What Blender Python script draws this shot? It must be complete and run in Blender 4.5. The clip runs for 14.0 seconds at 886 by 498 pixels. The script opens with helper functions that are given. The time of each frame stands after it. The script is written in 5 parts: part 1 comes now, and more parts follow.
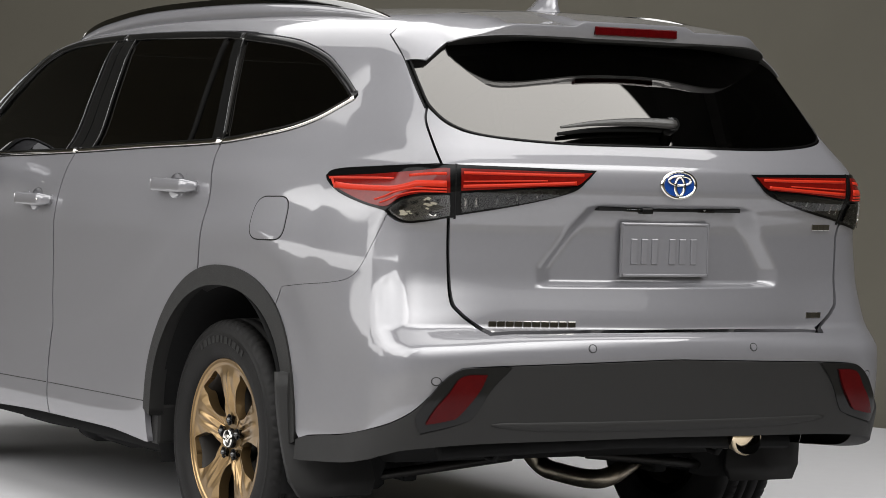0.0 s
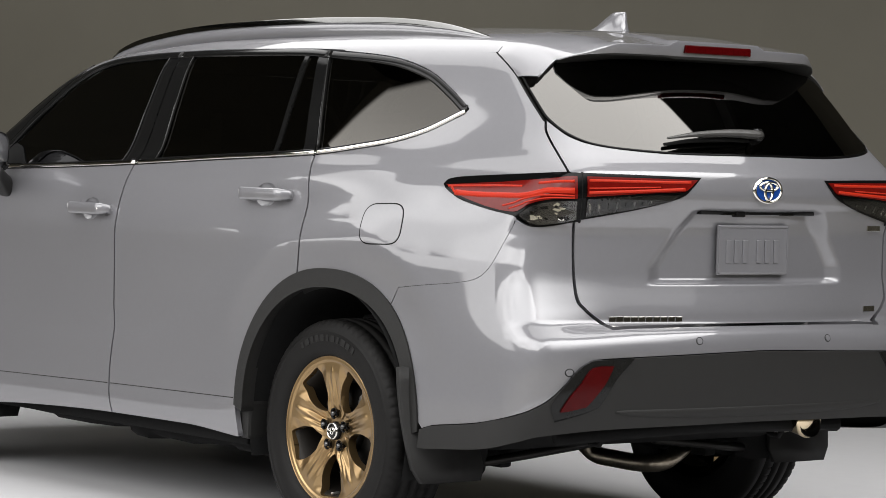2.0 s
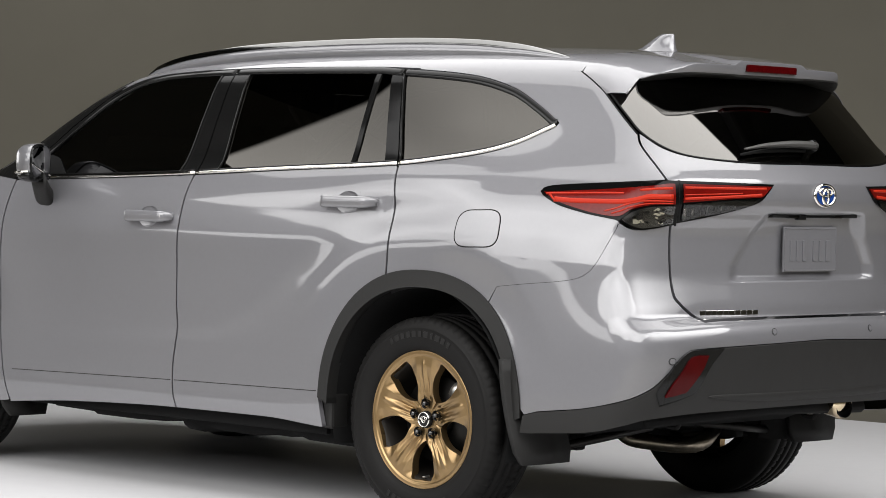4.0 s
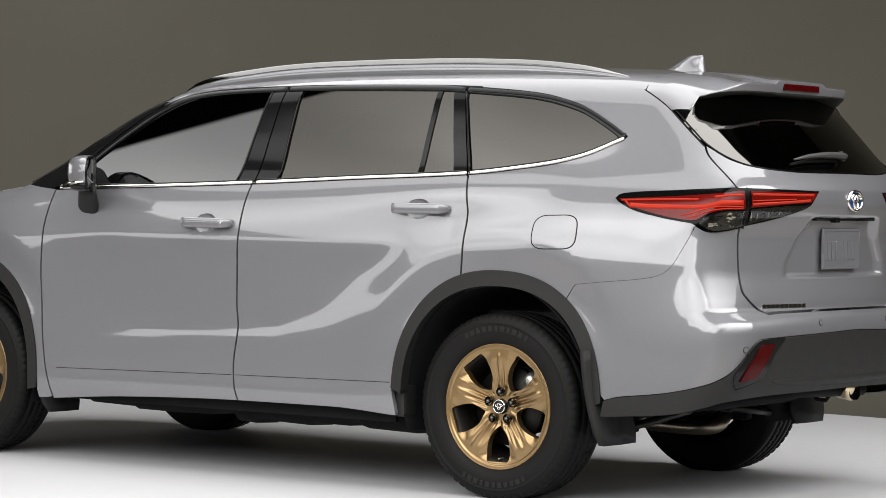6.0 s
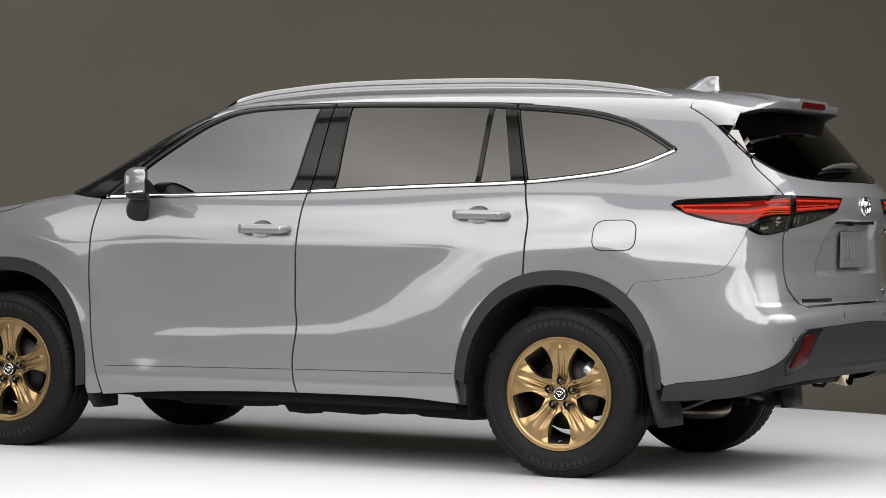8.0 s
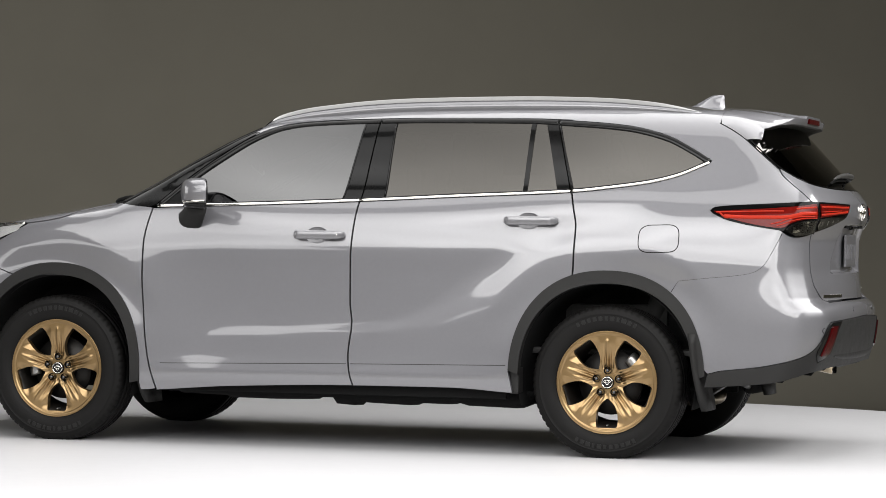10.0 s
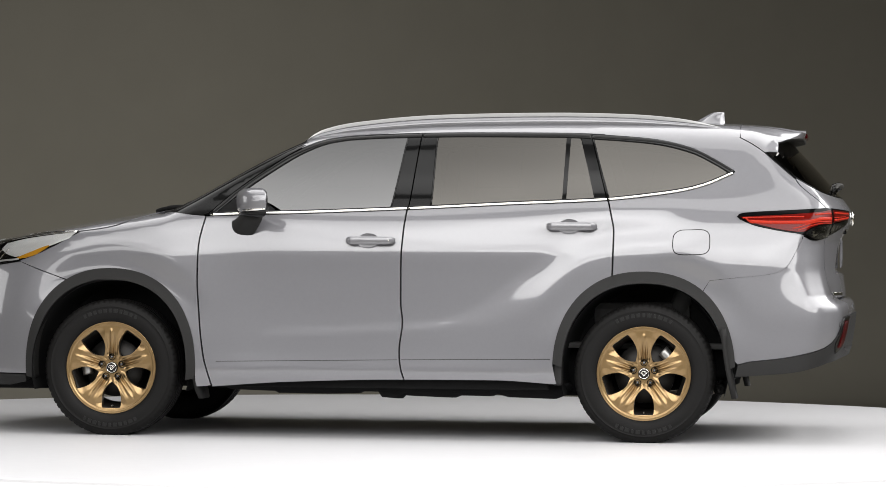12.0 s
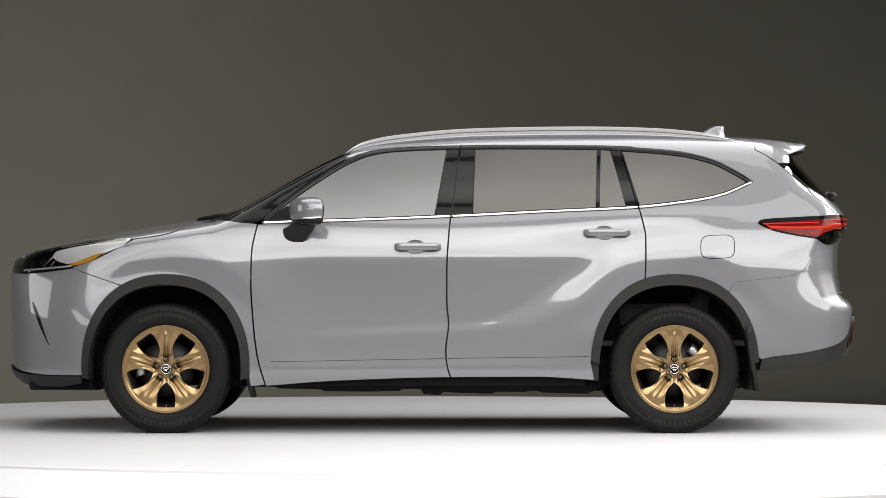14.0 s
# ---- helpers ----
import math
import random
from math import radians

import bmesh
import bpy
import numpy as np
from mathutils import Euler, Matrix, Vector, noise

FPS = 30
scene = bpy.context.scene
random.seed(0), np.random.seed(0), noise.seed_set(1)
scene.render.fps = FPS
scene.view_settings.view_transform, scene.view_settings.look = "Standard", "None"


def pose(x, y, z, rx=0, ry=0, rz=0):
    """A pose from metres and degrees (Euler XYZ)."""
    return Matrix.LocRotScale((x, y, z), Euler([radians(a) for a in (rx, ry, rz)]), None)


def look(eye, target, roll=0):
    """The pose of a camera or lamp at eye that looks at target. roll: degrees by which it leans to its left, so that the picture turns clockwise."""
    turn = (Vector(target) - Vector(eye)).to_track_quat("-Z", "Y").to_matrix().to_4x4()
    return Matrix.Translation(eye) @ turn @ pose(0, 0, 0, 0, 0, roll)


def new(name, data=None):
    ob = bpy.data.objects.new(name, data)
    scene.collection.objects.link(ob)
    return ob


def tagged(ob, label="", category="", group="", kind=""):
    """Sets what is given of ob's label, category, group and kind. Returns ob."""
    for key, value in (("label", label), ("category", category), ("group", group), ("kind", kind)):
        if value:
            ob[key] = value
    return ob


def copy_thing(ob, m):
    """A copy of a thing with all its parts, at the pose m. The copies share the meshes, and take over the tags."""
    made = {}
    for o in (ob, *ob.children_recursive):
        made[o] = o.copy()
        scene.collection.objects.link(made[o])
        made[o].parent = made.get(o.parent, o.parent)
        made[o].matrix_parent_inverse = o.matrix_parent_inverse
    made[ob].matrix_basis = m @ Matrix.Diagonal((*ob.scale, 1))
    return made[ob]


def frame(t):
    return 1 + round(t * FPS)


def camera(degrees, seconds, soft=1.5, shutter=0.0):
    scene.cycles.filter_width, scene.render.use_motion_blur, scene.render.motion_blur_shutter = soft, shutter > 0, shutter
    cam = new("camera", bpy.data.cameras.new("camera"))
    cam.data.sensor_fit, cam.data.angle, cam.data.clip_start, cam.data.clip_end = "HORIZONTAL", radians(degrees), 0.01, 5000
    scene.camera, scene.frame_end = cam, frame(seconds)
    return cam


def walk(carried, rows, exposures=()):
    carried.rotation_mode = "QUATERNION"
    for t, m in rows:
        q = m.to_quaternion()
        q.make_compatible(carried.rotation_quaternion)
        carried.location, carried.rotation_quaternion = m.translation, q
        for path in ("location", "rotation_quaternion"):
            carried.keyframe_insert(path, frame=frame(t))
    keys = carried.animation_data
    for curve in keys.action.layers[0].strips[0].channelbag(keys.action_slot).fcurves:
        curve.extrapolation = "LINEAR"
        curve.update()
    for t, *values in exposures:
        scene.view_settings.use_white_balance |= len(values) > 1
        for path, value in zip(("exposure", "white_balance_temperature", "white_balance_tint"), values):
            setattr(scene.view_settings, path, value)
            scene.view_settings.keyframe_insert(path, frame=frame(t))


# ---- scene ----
cam = camera(17.43, 14.0, soft=0.8)
PATH = [
    (0, (9.364, -4.814, 1.298), (0.743, 0.239, 0.917), 1.83),
    (0.5, (9.292, -5.217, 1.284), (0.850, 0.131, 0.926), 1.77),
    (1, (9.214, -5.628, 1.272), (0.962, 0.009, 0.933), 1.70),
    (1.5, (9.129, -6.048, 1.262), (1.076, -0.127, 0.941), 1.62),
    (2, (9.034, -6.477, 1.254), (1.192, -0.279, 0.947), 1.55),
    (2.5, (8.927, -6.916, 1.247), (1.307, -0.446, 0.954), 1.47),
    (3, (8.806, -7.365, 1.241), (1.420, -0.629, 0.960), 1.40),
    (3.5, (8.668, -7.825, 1.235), (1.529, -0.827, 0.967), 1.33),
    (4, (8.513, -8.294, 1.229), (1.632, -1.042, 0.973), 1.27),
    (4.5, (8.337, -8.772, 1.223), (1.728, -1.272, 0.979), 1.21),
    (5, (8.140, -9.260, 1.215), (1.814, -1.518, 0.985), 1.15),
    (5.5, (7.920, -9.754, 1.207), (1.889, -1.780, 0.990), 1.10),
    (6, (7.675, -10.255, 1.197), (1.951, -2.058, 0.995), 1.05),
    (6.5, (7.404, -10.760, 1.185), (1.997, -2.350, 1.000), 1.01),
    (7, (7.107, -11.268, 1.171), (2.027, -2.656, 1.003), 0.96),
    (7.5, (6.781, -11.777, 1.156), (2.039, -2.974, 1.006), 0.92),
    (8, (6.427, -12.284, 1.138), (2.031, -3.304, 1.007), 0.87),
    (8.5, (6.044, -12.788, 1.119), (2.001, -3.642, 1.008), 0.82),
    (9, (5.632, -13.285, 1.098), (1.949, -3.989, 1.007), 0.77),
    (9.5, (5.192, -13.772, 1.075), (1.873, -4.339, 1.006), 0.71),
    (10, (4.723, -14.246, 1.051), (1.772, -4.692, 1.003), 0.65),
    (10.5, (4.227, -14.704, 1.026), (1.647, -5.043, 0.999), 0.58),
    (11, (3.705, -15.142, 1.001), (1.497, -5.389, 0.995), 0.50),
    (11.5, (3.158, -15.556, 0.976), (1.323, -5.726, 0.990), 0.42),
    (12, (2.588, -15.941, 0.952), (1.125, -6.049, 0.986), 0.34),
    (12.5, (1.998, -16.294, 0.929), (0.904, -6.354, 0.981), 0.25),
    (13, (1.391, -16.609, 0.909), (0.664, -6.635, 0.977), 0.17),
    (13.5, (0.769, -16.881, 0.893), (0.405, -6.888, 0.975), 0.08),
    (14, (0.136, -17.106, 0.882), (0.131, -7.107, 0.975), -0.00),
]
walk(cam, [(t, look(eye, target, roll)) for t, eye, target, roll in PATH])

# ---- light ----
world = bpy.data.worlds.new("studio_dark")
scene.world = world
world.use_nodes = True
world.node_tree.nodes["Background"].inputs["Color"].default_value = (.55, .53, .48, 1)
world.node_tree.nodes["Background"].inputs["Strength"].default_value = .02


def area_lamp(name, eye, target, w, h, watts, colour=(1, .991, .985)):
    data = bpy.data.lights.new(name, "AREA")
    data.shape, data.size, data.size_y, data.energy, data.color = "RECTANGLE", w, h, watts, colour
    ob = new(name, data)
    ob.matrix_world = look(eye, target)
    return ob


BOX_X, BOX_Y, BOX_Z = (-4.3, 3.9), (-3.75, .8), 5.0


def uneven(lamp, edge, soft, runs, cloud):
    """Lamp strength cut off at an added slanting edge and made uneven over its area.
    edge: (x, y) factors and offset, lit below zero; runs: (x, y) factors, from, to, level there."""
    lamp.data.use_nodes = True
    nt = lamp.data.node_tree
    glow = nt.nodes["Emission"]
    place, noise = nt.nodes.new("ShaderNodeNewGeometry"), nt.nodes.new("ShaderNodeTexNoise")

    def along_line(fx, fy, a, b, lo, hi):
        dot, span = nt.nodes.new("ShaderNodeVectorMath"), nt.nodes.new("ShaderNodeMapRange")
        dot.operation, span.interpolation_type = "DOT_PRODUCT", "SMOOTHSTEP"
        dot.inputs[1].default_value = (fx, fy, 0)
        nt.links.new(place.outputs["Position"], dot.inputs[0])
        for k, v in zip(("From Min", "From Max", "To Min", "To Max"), (a, b, lo, hi)):
            span.inputs[k].default_value = v
        nt.links.new(dot.outputs["Value"], span.inputs["Value"])
        return span.outputs["Result"]
    noise.inputs["Scale"].default_value, noise.inputs["Detail"].default_value = .42, 1.5
    nt.links.new(place.outputs["Position"], noise.inputs["Vector"])
    spots = nt.nodes.new("ShaderNodeMapRange")
    for k, v in zip(("From Min", "From Max", "To Min", "To Max"), (.3, .7, 1 - cloud, 1 + cloud)):
        spots.inputs[k].default_value = v
    nt.links.new(noise.outputs["Fac"], spots.inputs["Value"])
    level = spots.outputs["Result"]
    for other in (along_line(edge[0], edge[1], -edge[2] - soft, -edge[2] + soft, 1, 0), *(along_line(*r) for r in runs)):
        mul = nt.nodes.new("ShaderNodeMath")
        mul.operation = "MULTIPLY"
        nt.links.new(level, mul.inputs[0])
        nt.links.new(other, mul.inputs[1])
        level = mul.outputs[0]
    nt.links.new(level, glow.inputs["Strength"])


def tilted_bank(name, low, high, length, along_y, middle, radiance):
    """A large lit bank that leans over the car; low and high are (distance, height) of its edges."""
    span = math.hypot(high[0] - low[0], high[1] - low[1])
    d, h = (low[0] + high[0]) / 2, (low[1] + high[1]) / 2
    nd, nh = -(high[1] - low[1]) / span, (high[0] - low[0]) / span
    if nh > 0:
        nd, nh = -nd, -nh
    eye = (d, middle, h) if along_y else (middle, d, h)
    to = (d + nd, middle, h + nh) if along_y else (middle, d + nd, h + nh)
    return area_lamp(name, eye, to, length, span, radiance * math.pi * span * length)


overhead = area_lamp("overhead_softbox_lamp", (sum(BOX_X) / 2, sum(BOX_Y) / 2, BOX_Z), (sum(BOX_X) / 2, sum(BOX_Y) / 2 + .001, 0),
                     BOX_X[1] - BOX_X[0], BOX_Y[1] - BOX_Y[0], 3.7 * math.pi * (BOX_X[1] - BOX_X[0]) * (BOX_Y[1] - BOX_Y[0]))
uneven(overhead, (-.9, 1.0, -6.0), .03, [(0, 1, -3.2, .8, .48, 1.0)], .05)
tail_box = area_lamp("tail_softbox_lamp", (2.4, 2.1, BOX_Z), (2.4, 2.101, 0), 3.0, 2.6, 3.7 * math.pi * 3.0 * 2.6)
uneven(tail_box, (-.9, 1.0, -.67), .03, [], .05)
side_silk = tilted_bank("side_silk_lamp", (-12.0, 2.868), (-5.05, 5.0), 14.7, False, .15, 4.6)
uneven(side_silk, (-.465, 1.0, 3.43), .04, [(0, 1, -6.8, -5.05, 1.0, .62), (1, 0, -5.5, .5, .66, 1.12)], .24)
# low fill beside the side silk, added to brighten the front wing
tilted_bank("front_fill_lamp", (-15.0, 1.947), (-12.0, 2.868), 12.0, False, -10.35, 2.6)
# fill behind the car, added only to brighten the tailgate; not seen itself
rear_fill = tilted_bank("rear_fill_lamp", (10.9, 2.5), (6.0, 6.5), 14.5, True, -2.25, 4.7)
uneven(rear_fill, (0, -1.0, -6.0), 2.5, [(1, 0, 7.2, 10.8, 1.35, .10)], .05)
# added wash that lifts the wall beyond the nose; no lamp is seen there
area_lamp("backdrop_fill_lamp", (-8.8, 4.5, 5.6), (-10.0, 8.5, 1.6), 3.0, 1.0, 75)
# unseen fill bank ahead of the car, added to lighten its nose
tilted_bank("nose_fill_lamp", (-12.0, 1.0), (-9.5, 3.2), 4.5, True, -.9, 2.4)
scene.view_settings.exposure = 0.14
# ---- materials ----
def material(name, base, rough=.5, metal=0.0, coat=0.0, coat_rough=.03, grain=0.0, grain_scale=60.0, bump=0.0, bump_scale=200.0, spec=.5, coat_ior=1.5):
    """A surface with slow stains and fine grain in its colour and gloss, and fine relief."""
    m = bpy.data.materials.new(name)
    m.use_nodes = True
    nt = m.node_tree
    p = nt.nodes["Principled BSDF"]
    p.inputs["Base Color"].default_value = (*base, 1)
    p.inputs["Roughness"].default_value, p.inputs["Metallic"].default_value = rough, metal
    p.inputs["Coat Weight"].default_value, p.inputs["Coat Roughness"].default_value = coat, coat_rough
    p.inputs["Specular IOR Level"].default_value = spec
    p.inputs["Coat IOR"].default_value = coat_ior
    place = nt.nodes.new("ShaderNodeTexCoord")
    if grain:
        slow, fine = nt.nodes.new("ShaderNodeTexNoise"), nt.nodes.new("ShaderNodeTexNoise")
        slow.inputs["Scale"].default_value, fine.inputs["Scale"].default_value = grain_scale / 14, grain_scale
        fine.inputs["Detail"].default_value = 4
        both = nt.nodes.new("ShaderNodeMath")
        both.operation = "ADD"
        span = nt.nodes.new("ShaderNodeMapRange")
        span.inputs["From Min"].default_value, span.inputs["From Max"].default_value = .6, 1.4
        span.inputs["To Min"].default_value, span.inputs["To Max"].default_value = 1 - grain, 1 + grain
        mix = nt.nodes.new("ShaderNodeVectorMath")
        mix.operation = "SCALE"
        mix.inputs[0].default_value = base
        for n in (slow, fine):
            nt.links.new(place.outputs["Object"], n.inputs["Vector"])
        nt.links.new(slow.outputs["Fac"], both.inputs[0])
        nt.links.new(fine.outputs["Fac"], both.inputs[1])
        nt.links.new(both.outputs[0], span.inputs["Value"])
        nt.links.new(span.outputs["Result"], mix.inputs["Scale"])
        nt.links.new(mix.outputs["Vector"], p.inputs["Base Color"])
        gloss = nt.nodes.new("ShaderNodeMapRange")
        gloss.inputs["To Min"].default_value, gloss.inputs["To Max"].default_value = rough * (1 - grain), min(1, rough * (1 + grain))
        nt.links.new(slow.outputs["Fac"], gloss.inputs["Value"])
        nt.links.new(gloss.outputs["Result"], p.inputs["Roughness"])
    if bump:
        n, b = nt.nodes.new("ShaderNodeTexNoise"), nt.nodes.new("ShaderNodeBump")
        n.inputs["Scale"].default_value, n.inputs["Detail"].default_value = bump_scale, 3
        b.inputs["Strength"].default_value, b.inputs["Distance"].default_value = bump, .001
        nt.links.new(place.outputs["Object"], n.inputs["Vector"])
        nt.links.new(n.outputs["Fac"], b.inputs["Height"])
        nt.links.new(b.outputs["Normal"], p.inputs["Normal"])
    return m


def tinted_glass(name, tint, gloss_ior, sheen=(1, 1, 1)):
    """A thin pane: its tint lets a little through, its surface mirrors by Fresnel."""
    m = bpy.data.materials.new(name)
    m.use_nodes = True
    nt = m.node_tree
    nt.nodes.remove(nt.nodes["Principled BSDF"])
    clear, gloss, mix, fres = (nt.nodes.new("ShaderNode" + k) for k in ("BsdfTransparent", "BsdfGlossy", "MixShader", "Fresnel"))
    clear.inputs["Color"].default_value = (*tint, 1)
    gloss.inputs["Roughness"].default_value = .0
    gloss.inputs["Color"].default_value = (*sheen, 1)
    fres.inputs["IOR"].default_value = gloss_ior
    nt.links.new(fres.outputs[0], mix.inputs[0])
    nt.links.new(clear.outputs[0], mix.inputs[1])
    nt.links.new(gloss.outputs[0], mix.inputs[2])
    nt.links.new(mix.outputs[0], nt.nodes["Material Output"].inputs["Surface"])
    return m


PAINT = material("silver_metallic_paint", (.148, .147, .157), .42, .30, 1.0, .045, .025, 900, coat_ior=1.70)
CLAD = material("dark_grey_moulded_plastic", (.0085, .0082, .0077), .58, 0, 0, .1, .12, 300, .35, 700, spec=.30)
TRIM = material("black_gloss_trim", (.006, .006, .006), .10, 0, 0, .05, .1, 80, spec=.2)
BLACK = material("matt_black", (.008, .008, .008), .8, 0, 0, 0, .2, 40, spec=.1)
RUBBER = material("tyre_rubber", (.0045, .0042, .0039), .58, 0, 0, 0, .22, 160, .35, 500, spec=.16)
BRONZE = material("bronze_painted_alloy", (.275, .182, .084), .30, .92, .25, .10, .04, 500)
# shade behind the spokes is put into the barrel's near-black colour
BRONZE_SHADE = material("shaded_alloy_barrel", (.012, .010, .008), .55, .6, 0, 0, .1, 120)
CHROME = material("bright_chrome", (.80, .78, .73), .06, 1.0, 0, 0, .03, 300)
# dark base stands in for the dim reflection in the mirror glass
MIRROR = material("darkened_mirror_glass", (.16, .16, .165), .02, 1.0)
STEEL = material("stained_exhaust_steel", (.33, .29, .23), .32, 1.0, 0, 0, .22, 70, .15, 300)
NUT = material("dark_lug_nut", (.10, .10, .10), .25, .9, 0, 0, .1, 90)
IRON = material("cast_iron_disc", (.022, .021, .020), .45, .9, 0, 0, .15, 90)
ALLOY = material("brushed_aluminium", (.34, .34, .33), .35, .9, 0, 0, .15, 120)
RED_GUIDE = material("red_light_guide", (.34, .020, .008), .3, 0, 0, .05, .05, 90, spec=.1)
REFLEX = material("prismatic_red_reflector", (.038, .0008, .0012), .12, 0, 0, .05, .2, 300, .15, 900, spec=.12)
BOWL = material("dark_reflector_bowl", (.07, .068, .066), .22, 1.0, 0, 0, .3, 150)
RAIL = material("satin_silver_rail", (.26, .26, .255), .09, 1.0, 0, 0, .05, 300)
ARM = material("dark_grey_wiper_plastic", (.035, .034, .032), .38, 0, 0, 0, .1, 200)
LETTER = material("raised_rubber_lettering", (.0075, .0072, .0068), .5, 0, 0, 0, .15, 200, spec=.24)
GILT = material("heat_tinted_steel", (.66, .55, .38), .16, 1.0, 0, 0, .15, 90)
DEEP_RED = material("dark_red_lens", (.095, .0034, .0022), .10, 0, 0, .05, .25, 60, .05, 600, spec=.22)
SMOKE = tinted_glass("smoked_lamp_lens", (.55, .54, .52), 1.5)
LAMP_BLACK = material("lamp_housing_black", (.003, .003, .003), .06, 0, 0, .05, .1, 90, spec=.10)
CLEAR = tinted_glass("clear_lamp_lens", (.92, .92, .92), 1.45)
SATIN = material("satin_reflector", (.60, .60, .59), .45, .5, 0, 0, .08, 120)
AMBER = material("amber_indicator", (.45, .22, .012), .2, 0, .5, .05, .05, 90)
BLUE = material("blue_badge_enamel", (.006, .035, .17), .2, 0, .3, .03, .05, 90)
PRIVACY = tinted_glass("privacy_glass", (.024, .023, .022), 1.57, (1.0, .955, .88))
REAR_GLASS = tinted_glass("tinted_rear_glass", (.026, .025, .024), 1.85, (1.0, .97, .92))
CLEARISH = tinted_glass("green_tinted_glass", (.020, .020, .019), 1.78)
SEAT = material("dark_seat_fabric", (.030, .029, .028), .8, 0, 0, 0, .15, 200)
DISC_WHITE = material("white_painted_platform", (.465, .462, .470), .5, 0, 0, 0, .03, 12, .05, 300)
CYC = material("warm_grey_cyclorama", (.162, .152, .125), .9, 0, 0, 0, .05, 2.0, .05, 60, spec=.1)
CEILING = material("dark_grid_ceiling", (.02, .02, .019), .9, 0, 0, 0, .1, 3)
DIFFUSER = material("softbox_frame_black", (.02, .02, .02), .6)
# ---- the body's shape ----
def curve1(pts):
    """A smooth monotone curve through a few (x, y) pairs."""
    xs, ys = np.array(pts, float).T
    h, d = np.diff(xs), np.diff(ys) / np.diff(xs)
    m = np.zeros(len(xs))
    for i in range(1, len(xs) - 1):
        if d[i - 1] * d[i] > 0:
            w1, w2 = 2 * h[i] + h[i - 1], h[i] + 2 * h[i - 1]
            m[i] = (w1 + w2) / (w1 / d[i - 1] + w2 / d[i])
    m[0], m[-1] = d[0], d[-1]

    def f(x):
        x = np.asarray(x, float)
        i = np.clip(np.searchsorted(xs, x) - 1, 0, len(xs) - 2)
        t = (x - xs[i]) / h[i]
        lo, hi = t < 0, t > 1
        t = np.clip(t, 0, 1)
        v = ((1 + 2 * t) * (1 - t) ** 2 * ys[i] + t * (1 - t) ** 2 * h[i] * m[i]
             + t * t * (3 - 2 * t) * ys[i + 1] + t * t * (t - 1) * h[i] * m[i + 1])
        v = np.where(lo, ys[0] + (x - xs[0]) * m[0], v)
        return np.where(hi, ys[-1] + (x - xs[-1]) * m[-1], v)
    return f


def ramp(a, b, x):
    t = np.clip((np.asarray(x, float) - a) / (b - a), 0, 1)
    return t * t * (3 - 2 * t)


def smax(a, b, k):
    h = np.maximum(k - np.abs(a - b), 0) / k
    return np.maximum(a, b) + h * h * k / 4


DOOR = curve1([(.20, .942), (.27, .956), (.33, .970), (.37, .9725), (.41, .9690), (.45, .9655), (.55, .9615), (.70, .9587), (.85, .9600), (.97, .963), (1.03, .957), (1.09, .945), (1.15, .927), (1.21, .897), (1.27, .862), (1.42, .8150), (1.60, .7550), (1.8, .665)])
HAUNCH = curve1([(.20, .948), (.33, .966), (.42, .9695), (.55, .9715), (.70, .9710), (.85, .9680), (.96, .961), (1.02, .951), (1.08, .938), (1.15, .915), (1.21, .886), (1.27, .858), (1.42, .8150), (1.60, .7550), (1.8, .665)])
TAIL = curve1([(.20, .938), (.33, .955), (.40, .9605), (.48, .9600), (.60, .9575), (.80, .9565), (.92, .9555), (1.0, .949), (1.08, .935), (1.15, .913), (1.21, .886), (1.27, .858), (1.42, .8150), (1.60, .7550), (1.8, .665)])
CREASE = curve1([(-.9, .56), (-.14, .600), (.34, .625), (.56, .705), (.81, .878), (.97, .988), (1.25, 1.12), (1.5, 1.2)])
REAR = curve1([(.25, 2.36), (.36, 2.43), (.48, 2.475), (.60, 2.497), (.70, 2.506), (.735, 2.502), (.752, 2.485), (.765, 2.458), (.80, 2.455), (.92, 2.441), (1.03, 2.442), (1.11, 2.465), (1.17, 2.486), (1.22, 2.483), (1.26, 2.462), (1.30, 2.43), (1.45, 2.30), (1.62, 2.14), (1.8, 1.97)])
REAR_CORNER = curve1([(.25, 2.36), (.36, 2.43), (.48, 2.475), (.60, 2.497), (.68, 2.502), (.76, 2.490), (.84, 2.465), (.92, 2.446), (1.03, 2.442), (1.11, 2.465), (1.17, 2.486), (1.22, 2.483), (1.26, 2.462), (1.30, 2.43), (1.45, 2.30), (1.62, 2.14), (1.8, 1.97)])
TOP = curve1([(-2.6, .89), (-2.40, .985), (-2.25, 1.04), (-1.95, 1.10), (-1.6, 1.165), (-1.3, 1.215), (-1.13, 1.247), (-1.08, 1.27), (-.45, 1.605), (-.35, 1.645), (-.1, 1.685), (.4, 1.715), (.9, 1.722), (1.4, 1.715), (1.8, 1.70), (2.3, 1.665), (2.6, 1.64)])
NOSE = curve1([(.15, -2.25), (.25, -2.33), (.33, -2.41), (.45, -2.425), (.62, -2.43), (.85, -2.435), (.95, -2.42), (1.02, -2.36), (1.2, -2.1)])


